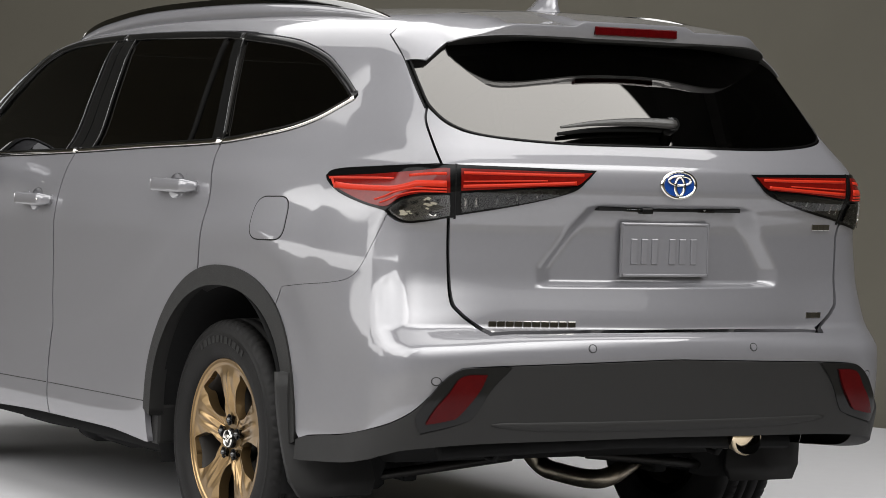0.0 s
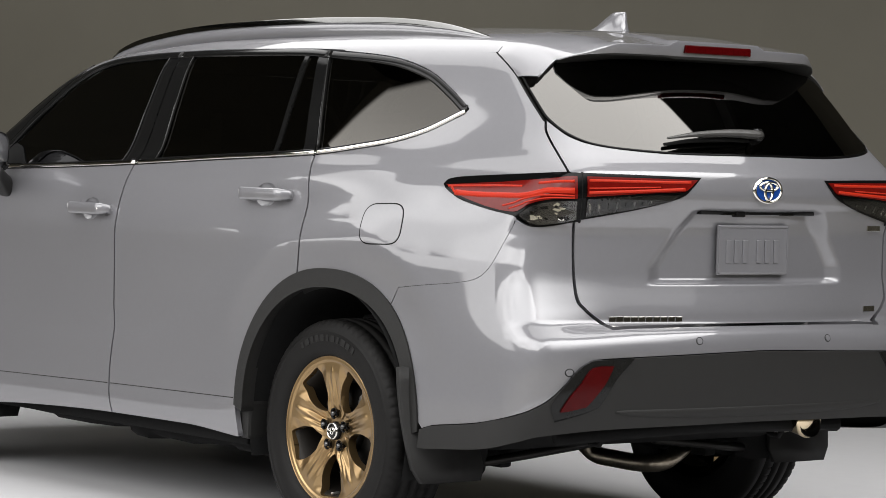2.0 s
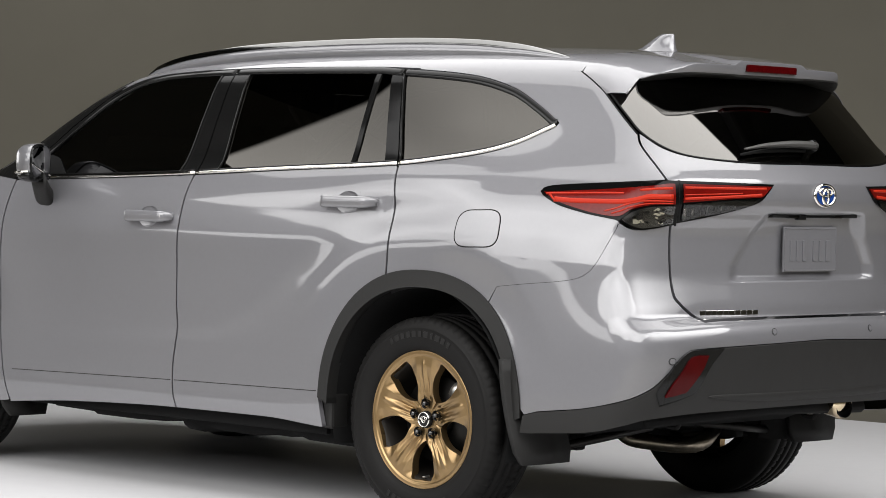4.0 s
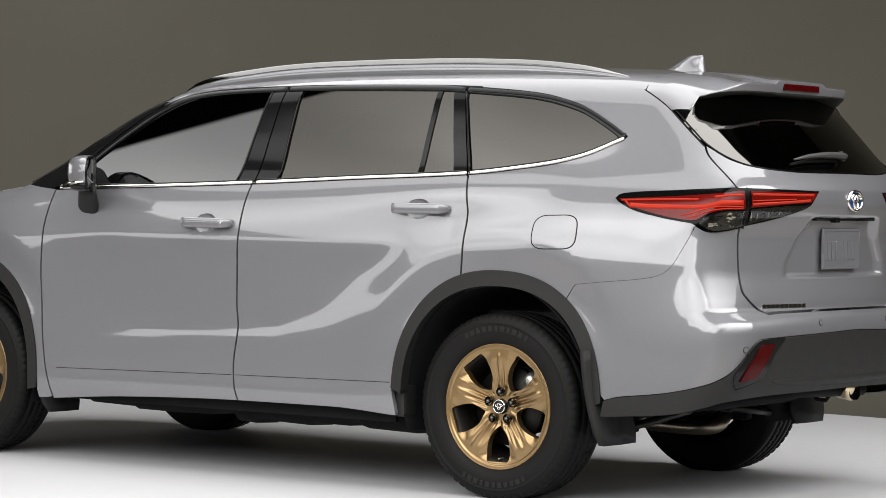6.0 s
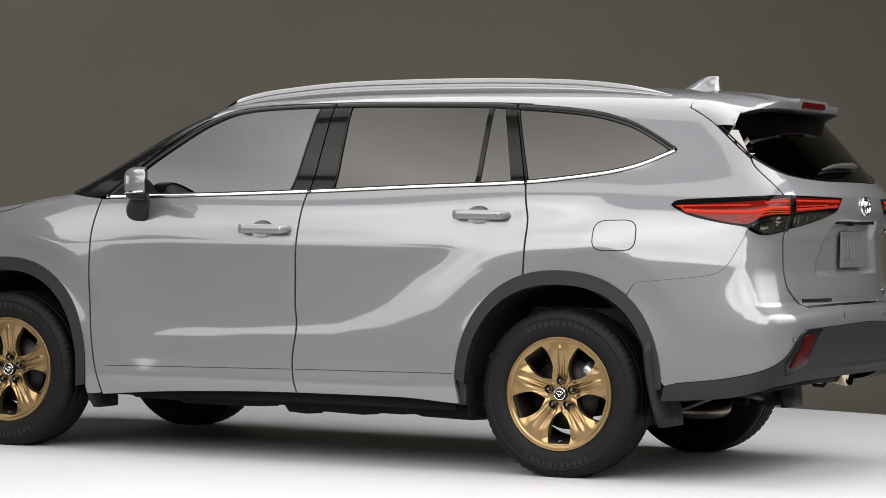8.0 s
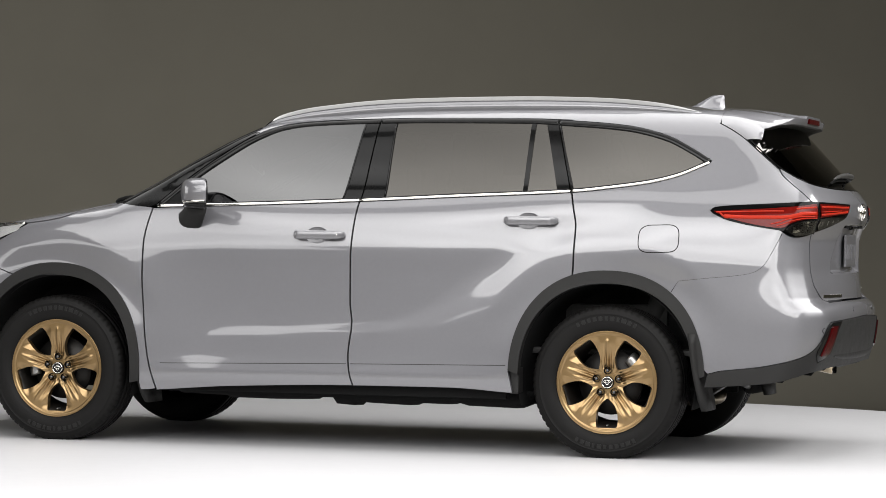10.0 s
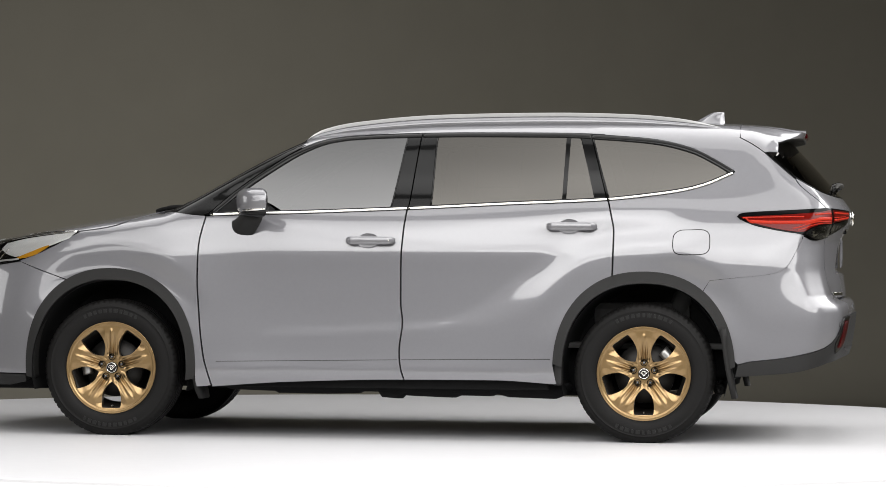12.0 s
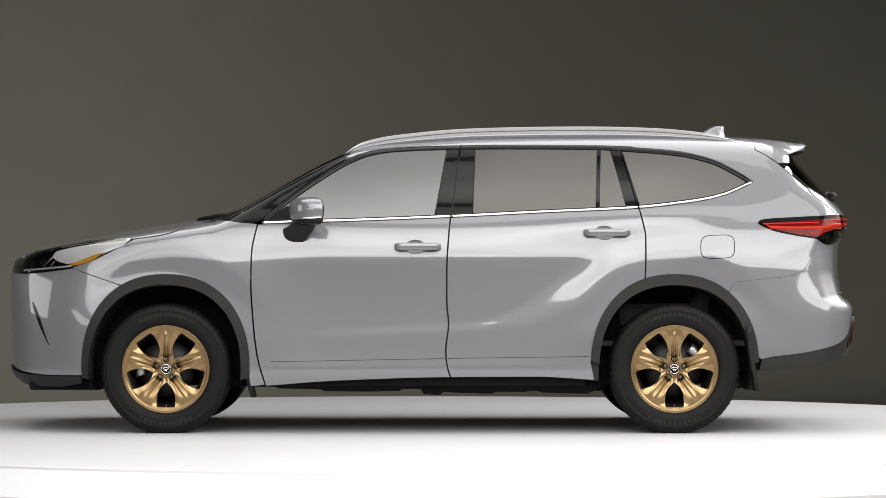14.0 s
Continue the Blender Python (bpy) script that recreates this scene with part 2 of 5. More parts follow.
def half_width(x, z):
    below = (CREASE(x) - z) / (1 + .9 * ramp(.35, .6, x))
    wide = .05 + .09 * ramp(.4, 1.0, x)
    rise = ramp(-.25, 1.0, below / wide)
    rear_m = rise * (.30 + .70 * ramp(.38, 1.16, x)) * ramp(-.9, -.2, x)
    front_m = ramp(-.50, -1.20, x)
    door = DOOR(z) - .026 * ramp(.28, .98, z) * ramp(1.25, 1.05, z) * np.clip(np.abs(x), 0, 1.2) ** 2
    w = door + (HAUNCH(z) - door) * np.maximum(rear_m, front_m)
    w = w + (TAIL(z) - w) * ramp(1.45, 1.80, x)
    for cx in (1.425, -1.425):
        w = w - .020 * ramp(.66, .50, np.hypot(x - cx, (z - .36) * .95)) * ramp(.52, .90, z)
    low, up = ramp(.6, 1.1, z), ramp(1.2, 1.42, z)
    q = np.clip(x - 1.0, 0, .9) / .9
    w = w - (.045 + .015 * low + .012 * up) * (q * q + np.maximum(x - 1.9, 0) * 1.6 / .9) - .030 * ramp(1.2, 1.75, z) * (np.maximum(x - .2, 0) / 1.65) ** 2
    w = w - (.065 + .065 * low) * (np.maximum(-1.0 - x, 0) / .9) ** 2
    hollow = ramp(1.98, 2.42, x) * ramp(.64, .92, z) * ramp(1.20, .96, z)
    return w - .020 * hollow


def plate_recess(y, z):
    """Depth of the number plate's trapezoid hollow in the tailgate."""
    half = .425 - .75 * np.clip(z - .94, 0, .2)
    inside = ramp(-.01, .065, half - np.abs(y)) * ramp(.880, .900, z) * ramp(1.124, 1.108, z)
    return .028 * inside


def shell(x, y, z):
    """Below zero inside the body, above it outside."""
    y = np.abs(y)
    side = y - half_width(x, z)
    low = ramp(.78, .70, z)
    tail = REAR(z) + (REAR_CORNER(z) - REAR(z)) * ramp(.50, .82, y)
    rear = x - (tail - (.20 - .09 * low + .06 * ramp(1.2, 1.4, z)) * y * y - plate_recess(y, z))
    rear = rear / (1 + .5 * ramp(1.25, 1.35, z))
    roofy = ramp(-.6, 0, x)
    top = z - (TOP(x) - (.08 + .02 * roofy) * y * y - .03 * roofy * y ** 4)
    nose = NOSE(z) + .02 + .28 * y * y + .12 * y ** 4 - x
    f = smax(side, rear, .11 + .03 * low - .01 * ramp(1.22, 1.34, z))
    f = smax(f, nose, .30)
    return smax(f, top, .05 + .05 * roofy)


def solve_along(px, py, pz, dx, dy, dz, far):
    """How far along (dx, dy, dz) from the inner point (px, py, pz) the shell lies."""
    lo, hi = np.zeros_like(px), np.full_like(px, far)
    for _ in range(34):
        mid = (lo + hi) / 2
        inside = shell(px + mid * dx, py + mid * dy, pz + mid * dz) < 0
        lo, hi = np.where(inside, mid, lo), np.where(inside, hi, mid)
    return (lo + hi) / 2


def on_side(u, v):
    """A place on the shell's near side from its length and height."""
    d = solve_along(u, 0 * u, v, 0, -1, 0, 1.3)
    return np.stack([u, -d, v], -1)


def polar(centre, sign):
    def f(u, v):
        c, s = np.cos(u), -np.sin(u)
        d = solve_along(centre + 0 * u, 0 * u, v, sign * c, s, 0, 2.2)
        return np.stack([centre + sign * d * c, d * s, v], -1)
    return f


on_rear = polar(1.2, 1.0)
on_front = polar(-1.2, -1.0)


def on_top(u, v):
    z0 = np.full_like(u, .6)
    d = solve_along(u, v, z0, 0, 0, 1, 1.6)
    return np.stack([u, v, z0 + d], -1)


def normals_at(p):
    e, g = 5e-4, []
    for k in range(3):
        q = np.zeros(3)
        q[k] = e
        g.append(shell(*(p + q).T) - shell(*(p - q).T))
    g = np.stack(g, -1)
    return g / np.maximum(np.linalg.norm(g, axis=-1, keepdims=True), 1e-12)


# ---- building blocks ----
car = new("car")
tagged(car, "silver metallic midsize family sport utility car with bronze alloy wheels", "car")
TWIN = []


def part(name, verts, faces, mat, parent, label="", normals=None, smooth=True, twin=False):
    me = bpy.data.meshes.new(name)
    me.from_pydata([tuple(map(float, v)) for v in verts], [], [tuple(map(int, f)) for f in faces])
    me.validate()
    me.polygons.foreach_set("use_smooth", [smooth] * len(me.polygons))
    for m in (mat if isinstance(mat, (list, tuple)) else [mat]):
        me.materials.append(m)
    if normals is not None and len(me.vertices) == len(normals):
        me.normals_split_custom_set_from_vertices([tuple(map(float, n)) for n in normals])
    me.update()
    ob = new(name, me)
    ob.parent = parent
    if label:
        tagged(ob, label)
    if twin:
        TWIN.append(ob)
    return ob


def part_bm(name, bm, mat, parent, label="", smooth=True, twin=False):
    bmesh.ops.recalc_face_normals(bm, faces=bm.faces)
    bm.verts.index_update()
    return part(name, [v.co for v in bm.verts], [[v.index for v in f.verts] for f in bm.faces], mat, parent, label, None, smooth, twin)


def spline(pts, n=8, closed=False):
    """A smooth line through a few points (Catmull-Rom)."""
    p = np.array(pts, float)
    q = np.vstack([p[-1:], p, p[:2]]) if closed else np.vstack([2 * p[0] - p[1], p, 2 * p[-1] - p[-2]])
    out = []
    for i in range(len(q) - 3):
        a, b, c, d = q[i:i + 4]
        for t in np.arange(n) / n:
            out.append(.5 * (2 * b + (c - a) * t + (2 * a - 5 * b + 4 * c - d) * t * t + (3 * b - a - 3 * c + d) * t ** 3))
    if not closed:
        out.append(p[-1])
    return np.array(out)


def line(pts, n=6):
    """A polyline, evenly filled in."""
    p = np.array(pts, float)
    out = [p[i] + (p[i + 1] - p[i]) * t for i in range(len(p) - 1) for t in np.arange(n) / n]
    return np.array(out + [p[-1]])


def join(*lines):
    """One closed outline out of lines that follow one another."""
    p = np.vstack(lines)
    keep = np.linalg.norm(p - np.roll(p, 1, 0), axis=1) > 1e-5
    return p[keep]


def inside_of(poly, q):
    x, y = q[:, 0], q[:, 1]
    a, b = poly, np.roll(poly, -1, 0)
    hit = np.zeros(len(q), bool)
    for (x1, y1), (x2, y2) in zip(a, b):
        if y1 != y2:
            hit ^= ((y1 > y) != (y2 > y)) & (x < (x2 - x1) * (y - y1) / (y2 - y1) + x1)
    return hit


def clip_poly(poly, x0, x1, y0, y1):
    for axis, lim, sign in ((0, x0, 1), (0, x1, -1), (1, y0, 1), (1, y1, -1)):
        out = []
        n = len(poly)
        for i in range(n):
            p, q = poly[i], poly[(i + 1) % n]
            dp, dq = sign * (p[axis] - lim), sign * (q[axis] - lim)
            if dp >= 0:
                out.append(p)
            if (dp > 0 and dq < 0) or (dp < 0 and dq > 0):
                t = dp / (dp - dq)
                out.append((p[0] + (q[0] - p[0]) * t, p[1] + (q[1] - p[1]) * t))
        poly = out
        if len(poly) < 3:
            return []
    return poly


def clip_line(poly, p, n):
    """The part of a polygon on the side of p to which n points."""
    out = []
    for i in range(len(poly)):
        a, b = poly[i], poly[(i + 1) % len(poly)]
        da, db = (a[0] - p[0]) * n[0] + (a[1] - p[1]) * n[1], (b[0] - p[0]) * n[0] + (b[1] - p[1]) * n[1]
        if da >= 0:
            out.append(a)
        if da * db < 0:
            t = da / (da - db)
            out.append((a[0] + (b[0] - a[0]) * t, a[1] + (b[1] - a[1]) * t))
    return out


def tile(outline, cell, hole=None):
    """Small faces that fill an outline."""
    lo, hi = outline.min(0), outline.max(0)
    nx, ny = (np.ceil((hi - lo) / cell).astype(int) + 1)
    lo = lo - cell * .37
    nx, ny = nx + 1, ny + 1
    a, b = outline, np.roll(outline, -1, 0)
    touched = set()
    for p, q in zip(a, b):
        k = int(np.ceil(np.abs(q - p).max() / cell * 6)) + 1
        for t in np.linspace(0, 1, k + 1):
            touched.add(tuple(((p + (q - p) * t - lo) / cell).astype(int)))
    ii, jj = np.meshgrid(np.arange(nx), np.arange(ny), indexing="ij")
    centre = np.stack([lo[0] + (ii.ravel() + .5) * cell, lo[1] + (jj.ravel() + .5) * cell], -1)
    full = inside_of(outline, centre).reshape(nx, ny)
    verts, index, faces = [], {}, []

    def vert(x, y):
        key = (round(x * 1e5), round(y * 1e5))
        if key not in index:
            index[key] = len(verts)
            verts.append((x, y))
        return index[key]
    ring = [tuple(p) for p in outline]
    for i in range(nx):
        for j in range(ny):
            x0, y0 = lo[0] + i * cell, lo[1] + j * cell
            x1, y1 = lo[0] + (i + 1) * cell, lo[1] + (j + 1) * cell
            if (i, j) in touched:
                f = []
                for x, y in clip_poly(ring, x0, x1, y0, y1):
                    k = vert(x, y)
                    if k not in f:
                        f.append(k)
                if len(f) > 2:
                    faces.append(f)
            elif full[i, j] and hole is not None and x1 > hole[:, 0].min() and x0 < hole[:, 0].max() and y1 > hole[:, 1].min() and y0 < hole[:, 1].max():
                k, mid = 8, hole.mean(0)
                for a in range(k):
                    for b in range(k):
                        u0, v0, w = x0 + cell * a / k, y0 + cell * b / k, cell / k
                        near = hole[np.argsort(np.hypot(hole[:, 0] - u0 - w / 2, hole[:, 1] - v0 - w / 2))[:2]]
                        d = near[1] - near[0]
                        n = np.array((d[1], -d[0]))
                        n = n if n @ (near[0] - mid) > 0 else -n
                        f = []
                        for x, y in clip_line([(u0, v0), (u0 + w, v0), (u0 + w, v0 + w), (u0, v0 + w)], near[0], n):
                            q = vert(x, y)
                            if q not in f:
                                f.append(q)
                        if len(f) > 2:
                            faces.append(f)
            elif full[i, j]:
                faces.append([vert(x0, y0), vert(x1, y0), vert(x1, y1), vert(x0, y1)])
    return np.array(verts), faces


def handle_cup(x0, x1, z):
    a = np.arange(40) * 2 * np.pi / 40
    return np.stack([(x0 + x1) / 2 - .014 + .056 * np.sign(np.cos(a)) * np.abs(np.cos(a)) ** .85, z - .002 + .040 * np.sin(a)], -1)


def area2(p):
    q = np.roll(p, -1, 0)
    return (p[:, 0] * q[:, 1] - q[:, 0] * p[:, 1]).sum() / 2


def lifted(uv, surface, off=0.0):
    p = surface(uv[:, 0], uv[:, 1])
    n = normals_at(p)
    return p + n * (off(uv) if callable(off) else off)[..., None] if callable(off) else p + n * off, n


def panel(name, outline, surface, mat, parent, label="", off=0.0, depth=.02, cell=.025, twin=False, hole=None, bend=None):
    """A piece of the shell inside an outline, its rim turned inwards."""
    if area2(outline) < 0:
        outline = outline[::-1]
    uv, faces = tile(outline, cell, hole)
    p, n = lifted(uv, surface, off)
    tris = np.array([(q[0], q[i], q[i + 1]) for q in faces for i in range(1, len(q) - 1)])
    turn = (np.cross(p[tris[:, 1]] - p[tris[:, 0]], p[tris[:, 2]] - p[tris[:, 0]]) * n[tris[:, 0]]).sum() < 0
    rim, rn = lifted(outline, surface, off)
    if bend:
        n = bend(p, n)
    c, k = len(p), len(rim)
    verts = np.vstack([p, rim, rim - rn * depth])
    norms = None if callable(off) and not bend else np.vstack([n, np.zeros((2 * k, 3))])
    faces = [list(q) for q in faces] + [[c + i, c + k + i, c + k + (i + 1) % k, c + (i + 1) % k] for i in range(k)]
    if turn:
        faces = [q[::-1] for q in faces]
    return part(name, verts, faces, mat, parent, label, norms, True, twin)


def ribbon(name, uv, surface, width, height, mat, parent, label="", closed=False, twin=False, sink=.004):
    """A raised strip that lies along a line on the shell."""
    p, n = lifted(np.asarray(uv, float), surface, 0)
    if closed:
        t = np.roll(p, -1, 0) - np.roll(p, 1, 0)
    else:
        t = np.gradient(p, axis=0)
    t /= np.linalg.norm(t, axis=1, keepdims=True)
    b = np.cross(n, t)
    sec = [(-.5, -sink), (-.5, height * .55), (-.36, height), (.36, height), (.5, height * .55), (.5, -sink)]
    w = width if np.ndim(width) else np.full(len(p), width)
    verts = np.concatenate([p + b * (s * w)[:, None] + n * h for s, h in sec])
    k, m = len(p), len(sec)
    faces = [[a * k + i, a * k + (i + 1) % k, (a + 1) * k + (i + 1) % k, (a + 1) * k + i] for a in range(m - 1) for i in range(k if closed else k - 1)]
    if not closed:
        faces += [[a * k for a in range(m)], [a * k + k - 1 for a in range(m)][::-1]]
    return part(name, verts, faces, mat, parent, label, None, True, twin)


def loft(name, rings, mat, parent, label="", closed=True, caps=True, smooth=True, twin=False, crisp=0):
    """A skin over rings of equal count."""
    rings = np.array(rings, float)
    a, k = rings.shape[:2]
    faces = [[i * k + j, i * k + (j + 1) % k, (i + 1) * k + (j + 1) % k, (i + 1) * k + j] for i in range(a - 1) for j in range(k if closed else k - 1)]
    bm = bmesh.new()
    vs = [bm.verts.new(v) for v in rings.reshape(-1, 3)]
    for f in faces + ([list(range(k)), list(range((a - 1) * k, a * k))] if caps else []):
        try:
            bm.faces.new([vs[i] for i in f])
        except ValueError:
            pass
    ob = part_bm(name, bm, mat, parent, label, smooth, twin)
    bm.free()
    if crisp:
        ob.data.set_sharp_from_angle(angle=radians(crisp))
    return ob


def tube(name, pts, radius, mat, parent, label="", n=16, twin=False, flat=1.0):
    p = np.array(pts, float)
    t = np.gradient(p, axis=0)
    t /= np.linalg.norm(t, axis=1, keepdims=True)
    ref = np.array([0, 0, 1.0])
    side = np.cross(t, ref)
    side /= np.maximum(np.linalg.norm(side, axis=1, keepdims=True), 1e-6)
    up = np.cross(side, t)
    a = np.arange(n) * 2 * np.pi / n
    r = radius if np.ndim(radius) else np.full(len(p), radius)
    rings = p[:, None] + r[:, None, None] * (side[:, None] * np.cos(a)[None, :, None] + flat * up[:, None] * np.sin(a)[None, :, None])
    return loft(name, rings, mat, parent, label, twin=twin)


def rounded_box(name, centre, size, mat, parent, label="", bevel=.01, turn=None, twin=False, segs=2):
    bm = bmesh.new()
    bmesh.ops.create_cube(bm, size=1)
    bmesh.ops.scale(bm, verts=bm.verts, vec=size)
    if bevel:
        bmesh.ops.bevel(bm, geom=bm.edges[:], offset=bevel, segments=segs, profile=.6, affect="EDGES")
    bmesh.ops.transform(bm, matrix=Matrix.Translation(centre) @ (turn or Matrix()), verts=bm.verts)
    ob = part_bm(name, bm, mat, parent, label, False, twin)
    bm.free()
    return ob


def lathe(name, profile, mat, parent, label="", n=96, spot=(0, 0, 0), ripple=None, twin=False, caps=False):
    """A turned body about the y axis: rows of (radius, y)."""
    pr = np.array(profile, float)
    a = np.arange(n) * 2 * np.pi / n
    rings = []
    for j, (r, y) in enumerate(pr):
        rr = r + (ripple(j, a) if ripple else 0)
        rings.append(np.stack([rr * np.cos(a), np.full(n, y), rr * np.sin(a)], -1) + spot)
    return loft(name, rings, mat, parent, label, True, caps, True, twin)


def rear_uv(pts):
    """Length and height on the side, as angle and height round the tail."""
    q = on_side(*np.array(pts, float).T)
    return np.stack([np.arctan2(-q[:, 1], q[:, 0] - 1.2), q[:, 2]], -1)


def front_uv(pts):
    q = on_side(*np.array(pts, float).T)
    return np.stack([np.arctan2(-q[:, 1], -1.2 - q[:, 0]), q[:, 2]], -1)


def both_sides(half):
    """An outline across the tail or nose from its near half, which runs from middle to middle."""
    return np.vstack([half, half[::-1] * (-1, 1)])


# ---- body panels ----
def arch(cx, inner, a0, a1, n=40):
    """The edge of a wheel opening: angles from the rear, in degrees, anticlockwise seen from the near side."""
    a = np.radians(np.linspace(a0, a1, n))
    p, rx, rz = 2.25, (.424 if inner else .473), (.470 if inner else .532)
    r = ((np.abs(np.cos(a)) / rx) ** p + (np.abs(np.sin(a)) / rz) ** p) ** (-1 / p)
    r = np.where(np.sin(a) < 0, rx, r)
    return np.stack([cx + r * np.cos(a), .36 + r * np.sin(a)], -1)


GAP = .0042
SEAM_FF = curve1([(.278, -.866), (.435, -.910), (.625, -.933), (.846, -.946), (1.004, -.943), (1.19, -.908)])
SEAM_FR = curve1([(.312, .171), (.388, .149), (.467, .143), (.618, .160), (.719, .149), (.909, .149), (1.099, .159), (1.225, .172)])
SEAM_RQ = curve1([(.75, 1.252), (.941, 1.262), (1.099, 1.264), (1.179, 1.250), (1.28, 1.226)])
BELT = curve1([(-.95, 1.178), (-.886, 1.182), (-.36, 1.198), (.169, 1.219), (.687, 1.245), (1.228, 1.271), (1.453, 1.296), (1.60, 1.318), (1.72, 1.348), (1.872, 1.413)])
WTOP = curve1([(-.886, 1.190), (-.775, 1.291), (-.586, 1.429), (-.396, 1.543), (-.269, 1.589), (-.141, 1.607), (.128, 1.619), (.5, 1.624), (.981, 1.621), (1.173, 1.610), (1.462, 1.586), (1.655, 1.541), (1.79, 1.475), (1.872, 1.425)])
SILL = curve1([(-.87, .268), (-.45, .298), (.169, .317), (.652, .319), (.96, .302)])
ROOF_EDGE = curve1([(-.50, 1.495), (-.396, 1.552), (-.269, 1.594), (-.141, 1.610), (.128, 1.621), (.5, 1.626), (.981, 1.623), (1.2, 1.616), (1.95, 1.600)])


def seam(f, z0, z1, shift=0.0, n=24):
    z = np.linspace(z0, z1, n)
    return np.stack([f(z) + shift, z], -1)


def along(f, x0, x1, shift=0.0, n=30):
    x = np.linspace(x0, x1, n)
    return np.stack([x, f(x) + shift], -1)


BAND = .012      # the belt moulding sits between panel and glass
# front door
d = join(seam(SEAM_FF, .272, 1.172, GAP), along(BELT, -.905, .170 - GAP, -BAND), seam(SEAM_FR, 1.205, .318, -GAP), along(SILL, .168, -.862, 0))
front_door = panel("front_door", d, on_side, PAINT, car, "silver metallic front door", twin=True, hole=handle_cup(-.144, .118, 1.046))
# rear door, its lower rear corner cut by the wheel opening
ra = arch(1.425, False, 156, 110, 16)
ra = ra[(ra[:, 0] < 1.25)]
d = join(seam(SEAM_FR, .318, 1.205, GAP), along(BELT, .174, 1.226 - GAP, -BAND), seam(SEAM_RQ, 1.255, arch(1.425, False, 111, 110, 2)[0, 1], -GAP),
         arch(1.425, False, 111, 174, 24), line([(.952, .40), (.972, .303)]), along(SILL, .958, .172, 0))
rear_door = panel("rear_door", d, on_side, PAINT, car, "silver metallic rear door", twin=True, hole=handle_cup(.914, 1.178, 1.125))
# front fender
d = join(seam(SEAM_FF, 1.172, .275, -GAP), line([(-.90, .270), (-.945, .268), (-.952, .30)]), arch(-1.425, False, 2, 118, 40), line([(-1.70, .838), (-1.954, .925)]),
         spline([(-1.954, .931), (-1.86, .965), (-1.759, 1.007), (-1.613, 1.085)]), spline([(-1.613, 1.085), (-1.407, 1.118), (-1.209, 1.198), (-1.13, 1.196), (-1.0, 1.180)]))
panel("front_fender", d, on_side, PAINT, car, "silver metallic front wing", twin=True)
# rear quarter panel
SEAM_GATE = spline([(.600, 1.384), (.599, 1.347), (.577, 1.283), (.557, 1.228)])
q = join(rear_uv(seam(SEAM_RQ, .835, 1.258, GAP)), rear_uv(along(BELT, 1.228 + GAP, 1.872, -BAND)), rear_uv([(1.885, 1.419)]), rear_uv(along(WTOP, 1.872, 1.20, .004)),
         rear_uv(along(ROOF_EDGE, 1.20, 1.920)), spline([(.738, 1.600), (.718, 1.580), (.698, 1.558), (.673, 1.524), (.636, 1.450), (.603, 1.384)]),
         SEAM_GATE + (.003, 0), spline([(.557, 1.230), (.70, 1.216), (.842, 1.202), (.877, 1.182)]),
         spline([(.877, 1.180), (.832, 1.140), (.752, 1.110), (.680, 1.091)]), rear_uv(spline([(2.245, 1.083), (2.205, 1.0), (2.165, .930), (2.115, .893), (2.03, .876), (1.90, .863), (1.765, .848)])),
         rear_uv(arch(1.425, False, 55, 110, 26)))
quarter = panel("rear_quarter_panel", q, on_rear, PAINT, car, "silver metallic rear quarter panel", twin=True)
# rear bumper, body-coloured upper half
CLAD_TOP = [(.872, .428), (.75, .452), (.66, .490), (.615, .520), (.586, .550), (.555, .595), (.533, .631), (.512, .652), (.489, .661), (.401, .667), (.20, .675), (0, .682)]
half = join(line([(0, .757), (.20, .756), (.40, .752)]), spline([(.445, .748), (.476, .769), (.513, .807), (.533, .846), (.541, .957), (.543, 1.077)]), spline([(.543, 1.075), (.633, 1.058), (.680, 1.087)]),
            rear_uv(spline([(2.245, 1.079), (2.206, .998), (2.166, .9283), (2.1155, .8916), (2.03, .8746), (1.90, .8616), (1.765, .8466)])), rear_uv(arch(1.425, False, 54.6, 8.5, 26)),
            rear_uv([(1.912, .414)]), spline(CLAD_TOP))
bumper = panel("rear_bumper", both_sides(half[1:-1]), on_rear, PAINT, car, "silver upper half of the rear bumper")
# tailgate below the glass
GLASS_LOW = [(.597, 1.384), (.538, 1.331), (.450, 1.305), (.278, 1.291), (.057, 1.291), (0, 1.291)]
half = join(line([(0, .765), (.2, .764), (.40, .760)]), spline([(.440, .757), (.470, .777), (.505, .812), (.525, .850), (.534, .957), (.536, 1.080)]), line([(.536, 1.080), (.536, 1.226)]),
            SEAM_GATE[::-1] - (.003, 0), spline(GLASS_LOW))
tailgate = panel("tailgate", both_sides(half[1:-1]), on_rear, PAINT, car, "silver tailgate with a trapezoid plate hollow", cell=.009)
# tailgate glass
half = join(spline(GLASS_LOW[::-1]), spline([(.597, 1.387), (.628, 1.445), (.664, 1.519), (.690, 1.57)]), line([(.690, 1.57), (.5, 1.60), (0, 1.625)]))


def screen_bend(p, n):
    """The gate's glass keeps one gentle curve out to its edges."""
    e = .01
    slope = (REAR(p[:, 2] + e) - REAR(p[:, 2] - e)) / (2 * e)
    m = np.stack([np.ones(len(p)), .42 * p[:, 1], -1.30 * slope], -1)
    m /= np.linalg.norm(m, axis=1, keepdims=True)
    m = m + .06 * n
    return m / np.linalg.norm(m, axis=1, keepdims=True)


